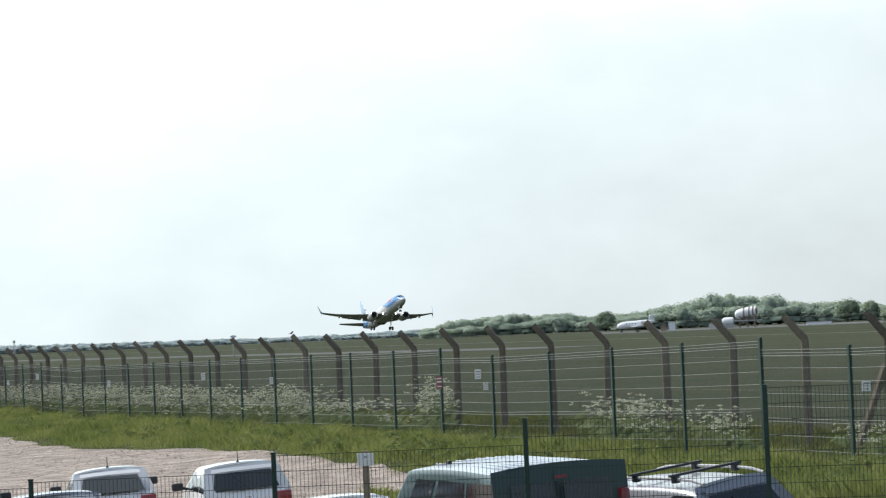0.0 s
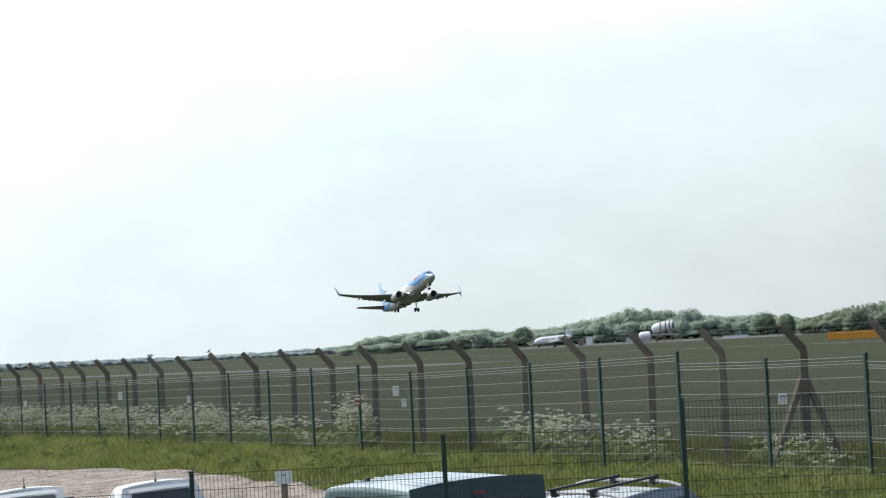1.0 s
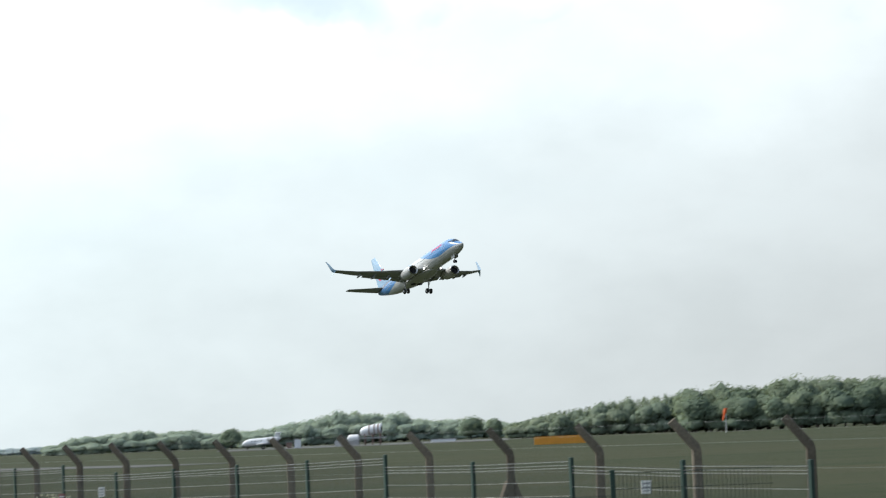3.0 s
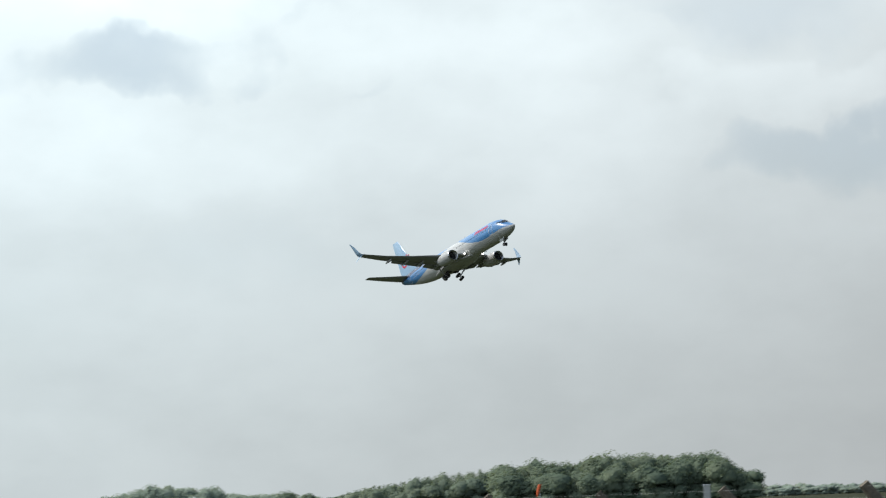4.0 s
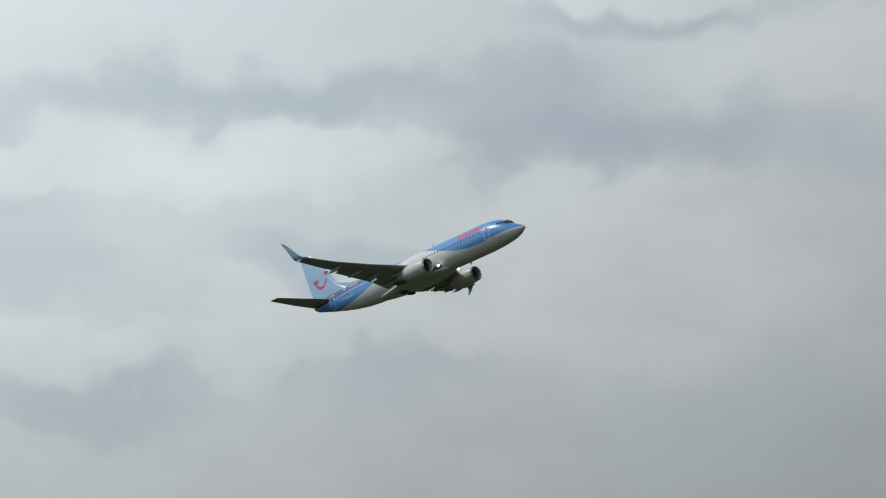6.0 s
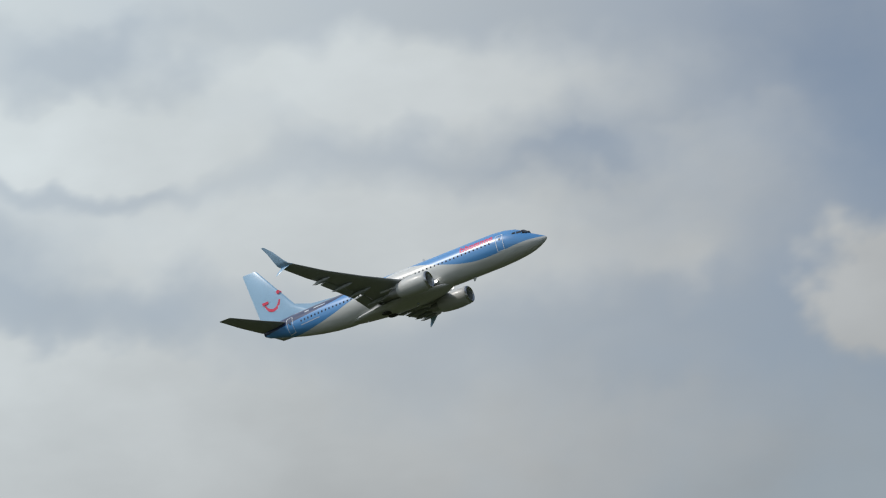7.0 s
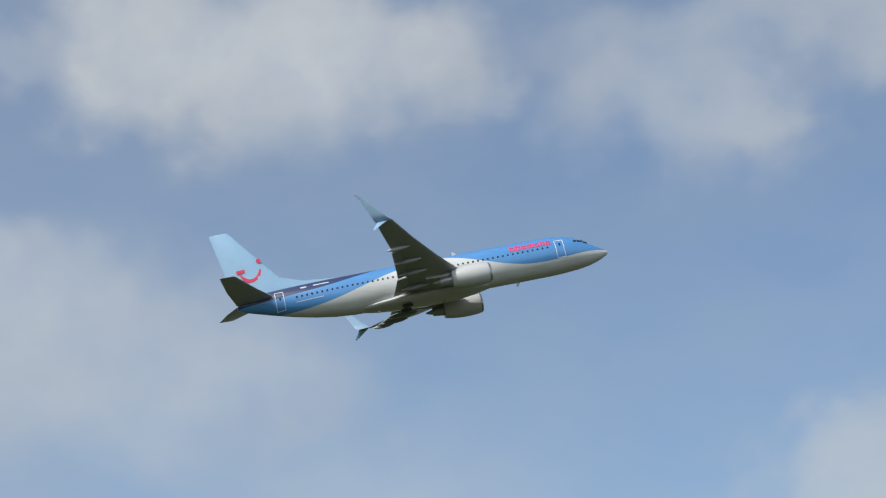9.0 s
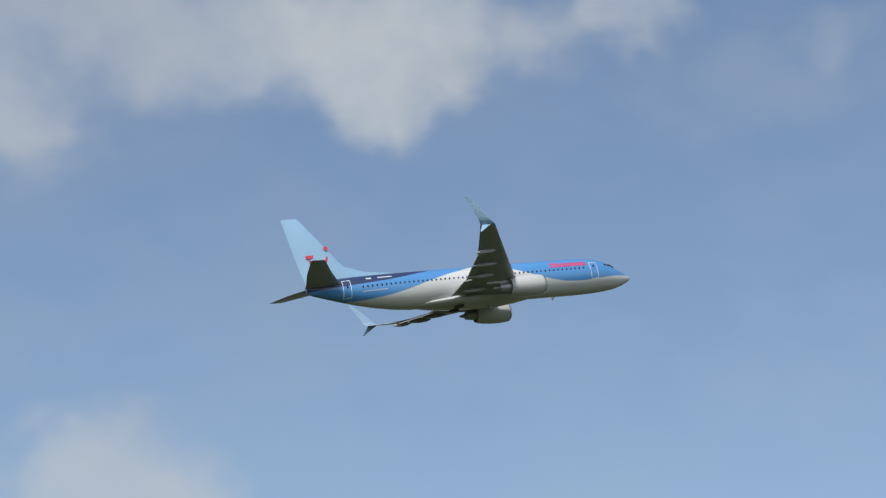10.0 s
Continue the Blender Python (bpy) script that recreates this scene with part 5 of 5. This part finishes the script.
def build_bird(at, turn):
    bird = tagged(new("bird"), "small dark bird perched on a concrete post", "bird")
    bird.matrix_basis = pose(*at, 0, 0, turn) @ Matrix.Diagonal((.6, .6, .8, 1))
    bm = bmesh.new()
    loft(bm, [[(yy, r * math.cos(a), zz + r * math.sin(a)) for a in [2 * math.pi * q / 10 for q in range(10)]] for yy, r, zz in ((-.09, .01, .05), (-.05, .035, .065), (0, .045, .08), (.04, .035, .10), (.055, .028, .125), (.08, .024, .135), (.10, .006, .13))])
    part("body", finish("body", bm, PLASTIC, True), bird)
    part("tail", finish("tail", bm_box((-.2, -.015, .035), (-.08, .015, .05)), PLASTIC), bird)
    part("leg", finish("leg", bm_box((-.01, -.012, -.005), (-.002, -.004, .05)), PLASTIC), bird)
    part("leg", finish("leg", bm_box((-.01, .004, -.005), (-.002, .012, .05)), PLASTIC), bird)


build_parked_jet()
build_training_rig()
build_field_things()
_p = C0 + CS * -5
build_bird((_p.x - .08, _p.y, FIELD + 2.79), 20)

# ---------------------------------------------------------------- parked cars
def lerp(a, b, k):
    return a + (b - a) * k


def face_patch(corners, u0, u1, v0, v1, lift, steps=4, bow=0.0):
    """A thin pane on a four-cornered face (bottom left, bottom right, top right, top left), lifted along its normal."""
    c = [Vector(q) for q in corners]
    n_ = (c[1] - c[0]).cross(c[3] - c[0]).normalized()
    bm = bmesh.new()
    rows = []
    for i in range(steps + 1):
        v = lerp(v0, v1, i / steps)
        row = []
        for j in range(steps + 1):
            u = lerp(u0, u1, j / steps)
            p = lerp(lerp(c[0], c[1], u), lerp(c[3], c[2], u), v) + n_ * (lift + bow * (1 - (2 * u - 1) ** 2))
            row.append(bm.verts.new(p))
        rows.append(row)
    for a, b in zip(rows, rows[1:]):
        for j in range(steps):
            bm.faces.new((a[j], a[j + 1], b[j + 1], b[j]))
    return bm


def shell(bm, rear0, rear1, front1, front0, belt, roof, wb, wr, camber, bevel):
    """A cabin: belt rectangle lofted to a cambered, gently arched roof."""
    rows = []
    n_long, n_side = 10, 10
    for k in range(n_long + 1):
        u = k / n_long
        yb, yt = lerp(rear0, front0, u), lerp(rear1, front1, u)
        arch = 1 - (2 * u - 1) ** 2
        ring = [(-wb, yb, belt - .25), (-wb, yb, belt)]
        for q in range(n_side + 1):
            t = -1 + 2 * q / n_side
            ring.append((wr * t, yt, roof - .05 + .05 * arch + camber * (1 - t * t)))
        ring += [(wb, yb, belt), (wb, yb, belt - .25)]
        rows.append([bm.verts.new(p) for p in ring])
    for a, b in zip(rows, rows[1:]):
        for j in range(len(a) - 1):
            bm.faces.new((a[j], a[j + 1], b[j + 1], b[j]))
    bm.faces.new(rows[0]), bm.faces.new(rows[-1])
    bm.normal_update()
    edges = [e for e in bm.edges if e.is_manifold and e.calc_face_angle(0) > .55]
    bmesh.ops.bevel(bm, geom=edges, offset=bevel, segments=3, affect="EDGES", profile=.6)


def wheel_part(parent, x, y):
    bm = bmesh.new()
    loft(bm, [[(x + dx, y + r * math.cos(a), .31 + r * math.sin(a)) for a in [2 * math.pi * q / 18 for q in range(18)]] for dx, r in ((-.1, .22), (-.09, .3), (.09, .3), (.1, .22))])
    w = part("wheel", finish("wheel", bm, RUBBER, True), parent)
    bm = bmesh.new()
    tube(bm, (x - .105, y, .31), (x + .105, y, .31), .19, sides=14)
    part("rim", finish("rim", bm, CHROME), w)


def build_car(name, at, turn, lean, paint, label, L=4.1, W=1.72, H=1.47, belt=.95, rear=(0.06, 0.42), front=(2.2, 3.0), tail="hatch", aerial=True, roof_mat=None, rack=False, wiper=True, pitch=0.0):
    """A car in its own space: rear bumper at y = 0, nose at y = L. turn: heading clockwise from +y."""
    car = tagged(new(name), label, "van" if tail == "van" else "car", group="cars parked on the gravel")
    car.matrix_basis = pose(at[0], at[1], at[2], 0, 0, -turn) @ pose(0, 0, 0, pitch, lean, 0)
    w = W / 2
    bm = bmesh.new()
    rings = []
    for y, ww, z0, z1 in ((0.0, w * .86, .42, belt - .12), (.12, w * .97, .24, belt + .02), (.8, w, .2, belt + .02), (L * .62, w, .2, belt), (L * .75, w * .99, .2, belt - .04), (L - .35, w * .93, .22, belt - .2), (L - .05, w * .8, .3, .68), (L, w * .7, .38, .6)):
        rings.append([(-ww * .94, y, z0), (ww * .94, y, z0), (ww, y, lerp(z0, z1, .3)), (ww, y, lerp(z0, z1, .7)), (ww * .93, y, z1), (-ww * .93, y, z1), (-ww, y, lerp(z0, z1, .7)), (-ww, y, lerp(z0, z1, .3))])
    loft(bm, rings)
    body = part("body", finish("body", bm, paint, True), car)
    wb, wr = w * .95, w * (.945 if tail == "van" else .76)
    camber = .05 if tail == "van" else .045
    bm = bmesh.new()
    shell(bm, rear[0], rear[1], front[0], front[1], belt, H - camber, wb, wr, camber, .07)
    if roof_mat:
        bm.normal_update()
        for face in bm.faces:
            if face.normal.z > .8 and face.calc_center_median().z > H - .2:
                face.material_index = 1
    cabin = part("cabin", finish("cabin", bm, [paint, roof_mat] if roof_mat else paint, True), car)
    z1 = H - camber - .05
    back = [(-wb, rear[0], belt), (wb, rear[0], belt), (wr, rear[1], z1), (-wr, rear[1], z1)]
    fore = [(wb, front[1], belt), (-wb, front[1], belt), (-wr, front[0], z1), (wr, front[0], z1)]
    if tail == "van":
        for u0, u1 in ((.10, .48), (.52, .90)):
            part("rear_window", finish("rear_window", face_patch(back, u0, u1, .10, .82, .012), GLASS, True), cabin)
        part("door_seam", finish("door_seam", face_patch(back, .495, .505, -.2, .76, .010), PLASTIC), cabin)
        part("brake_light", finish("brake_light", face_patch(back, .45, .55, .87, .93, .035), TAIL_RED), cabin, label="high red brake light")
    else:
        part("rear_window", finish("rear_window", face_patch(back, .10, .90, .08, .80, .014, bow=.02), GLASS, True), cabin)
        part("spoiler", finish("spoiler", face_patch(back, .05, .95, .84, .99, .03, bow=.02), paint, True), cabin)
    part("windscreen", finish("windscreen", face_patch(fore, .07, .93, .10, .92, .012), GLASS, True), cabin)
    for side in (1, -1):
        a = [(wb, rear[0], belt), (wb, front[1], belt), (wr, front[0], z1), (wr, rear[1], z1)]
        if side < 0:
            a = [(-x, y, z) for x, y, z in (a[1], a[0], a[3], a[2])]
        cuts = ((.06, .28), (.31, .56), (.59, .86)) if tail != "van" else ((.03, .30), (.33, .60), (.64, .84))
        for u0, u1 in cuts:
            if side < 0:
                u0, u1 = 1 - u1, 1 - u0
            part("side_window", finish("side_window", face_patch(a, u0, u1, .08, .86, .010), GLASS, True), cabin)
        # mirror
        bm = bmesh.new()
        box(bm, (side * w + (.02 if side > 0 else -.24), front[1] - .55, belt + .02), (side * w + (.24 if side > 0 else -.02), front[1] - .43, belt + .17), bevel=.035)
        tube(bm, (side * (w - .1), front[1] - .5, belt + .02), (side * (w + .05), front[1] - .5, belt + .07), .03, sides=6)
        part("door_mirror", finish("door_mirror", bm, PLASTIC, True), car)
        # lamps
        z0, z2 = (belt - .35, belt + .45) if tail == "van" else (belt - .28, belt - .04)
        x0 = side * w * (.86 if tail == "van" else .62)
        bm = bmesh.new()
        box(bm, (min(x0, side * w * .985), -.02, z0), (max(x0, side * w * .985), .16, z2), bevel=.03)
        part("tail_light", finish("tail_light", bm, TAIL_RED, True), car, label="red tail light")
        for y in (.8, L - .85):
            wheel_part(car, side * (w - .12), y)
    part("bumper", finish("bumper", bm_box((-w * .93, -.06, .3), (w * .93, .2, .56), .05), paint, True), car)
    part("number_plate", finish("number_plate", bm_box((-.26, -.012, belt - .42), (.26, .02, belt - .31)), WHITE_SIGN), car)
    part("badge", finish("badge", bm_box((-.06, -.012, belt - .16), (.06, .05, belt - .07), .02), CHROME), car)
    if aerial:
        bm = bmesh.new()
        tube(bm, (0, rear[1] + .35, H - .02), (0, rear[1] + .30, H + .20), .012, .006, 6)
        tube(bm, (0, rear[1] + .36, H - .03), (0, rear[1] + .35, H + .03), .035, .02, 8)
        part("aerial", finish("aerial", bm, PLASTIC), car)
    if wiper and tail != "van":
        bm = bmesh.new()
        tube(bm, lerp(Vector(back[0]), Vector(back[1]), .55) + Vector((0, .02, .06)), lerp(lerp(Vector(back[0]), Vector(back[1]), .36), lerp(Vector(back[3]), Vector(back[2]), .36), .7) + Vector((0, -.045, 0)), .012, sides=5)
        part("rear_wiper", finish("rear_wiper", bm, PLASTIC), car)
    if tail == "van":
        for q in range(9):
            x = -.62 + q * .155
            bm = bmesh.new()
            zz = H - .012 - camber * (x / wr) ** 2
            box(bm, (x - .022, rear[1] + .25, zz - .03), (x + .022, front[0] - .35, zz + .018), bevel=.008)
            part("roof_rib", finish("roof_rib", bm, roof_mat), cabin)
        bm = bmesh.new()
        box(bm, (-.62, front[0] - .75, H - .05), (-.56, front[0] - .66, H + .03), bevel=.01)
        part("roof_vent", finish("roof_vent", bm, PLASTIC), cabin)
    if rack:
        for side in (1, -1):
            bm = bmesh.new()
            pts = [(side * wr * .86, lerp(rear[1], front[0], k), H + .02 + .07 * math.sin(math.pi * min(1, max(0, k * 1.0))) ** .35 - .03) for k in [q / 10 for q in range(11)]]
            for a, b in zip(pts, pts[1:]):
                tube(bm, a, b, .022, sides=6)
            part("roof_rail", finish("roof_rail", bm, NACELLE_GREY, True), cabin)
        for y in (rear[1] + .55, rear[1] + 1.35):
            bm = bmesh.new()
            box(bm, (-wr * 1.02, y - .03, H + .09), (wr * 1.02, y + .03, H + .125), bevel=.008)
            for side in (1, -1):
                box(bm, (side * wr * .86 - .05, y - .045, H + .0), (side * wr * .86 + .05, y + .045, H + .1), bevel=.012)
            part("cross_bar", finish("cross_bar", bm, PLASTIC), cabin)
    return car


build_car("panel_van", (1.53, 35.9, .0), -24, -2.0, VAN_TEAL, "teal van with tinted windows and a pale ribbed roof", L=4.8, W=1.98, H=1.95, belt=1.1, rear=(.03, .12), front=(3.1, 4.1), tail="van", aerial=False, roof_mat=VAN_ROOF)
build_car("hatchback", (-3.72, 49.5, .02), -14, -3.5, CAR_WHITE, "white hatchback with dark rear window and red tail lights", rear=(.08, .46), front=(1.9, 2.8), H=1.48, L=3.85, W=1.66)
build_car("hatchback", (-6.32, 50.5, .0), -12, -3.0, CAR_WHITE, "white hatchback with wide dark rear window on gravel", rear=(.05, .55), front=(1.7, 2.6), H=1.45, L=3.6, W=1.62, wiper=False)
build_car("compact_car", (-6.2, 43.0, .0), -16, -2.0, CAR_SILVER, "silver compact car with a rounded roof", rear=(.10, .62), front=(1.8, 2.8), H=1.42, aerial=False)
build_car("estate_car", (4.15, 36.6, .15), -38, -5.0, CAR_SILVER, "silver estate car with black roof bars and pale rails", L=4.5, W=1.75, H=1.47, rear=(.06, .34), front=(2.5, 3.4), rack=True, aerial=False)
build_car("compact_car", (-8.6, 47.0, .0), -14, -2.0, VAN_TEAL, "dark small car beside white hatchbacks", rear=(.10, .60), front=(1.8, 2.8), H=1.40, aerial=False)
build_car("compact_car", (-1.55, 42.6, .0), -14, -2.0, CAR_WHITE, "small white car mostly hidden behind the van", rear=(.10, .60), front=(1.8, 2.8), H=1.20, belt=.8, aerial=False)



def motions():
    walk(airliner, [(r[0], aloft(*r[1:])) for r in FLIGHT])
    for leg, side in main_gear:
        fold = [(0, 0), (2.6, 0), (3.6, 25), (4.5, 58), (5.5, 84), (6.2, 92), (10, 92)]
        walk(leg, [(t, pose(side * 2.86, 18 - 21.3, -1.75 + .003 * a, 0, side * a, 0)) for t, a in fold])
    flash = [(0, 0), (7.40, 0), (7.44, 85), (7.48, 165), (7.52, 165), (7.56, 85), (7.60, 0), (10, 0)]
    walk(beacon, [(t, pose(0, 18 - 17.5, -2.40, 0, 180 - a, 0)) for t, a in flash])
    fold = [(0, 0), (3.2, 0), (4.5, 30), (5.5, 62), (6.4, 96), (10, 96)]
    walk(nose_gear, [(t, pose(0, 18 - 4.2, -1.55 + .004 * a, a, 0, 0)) for t, a in fold])


motions()
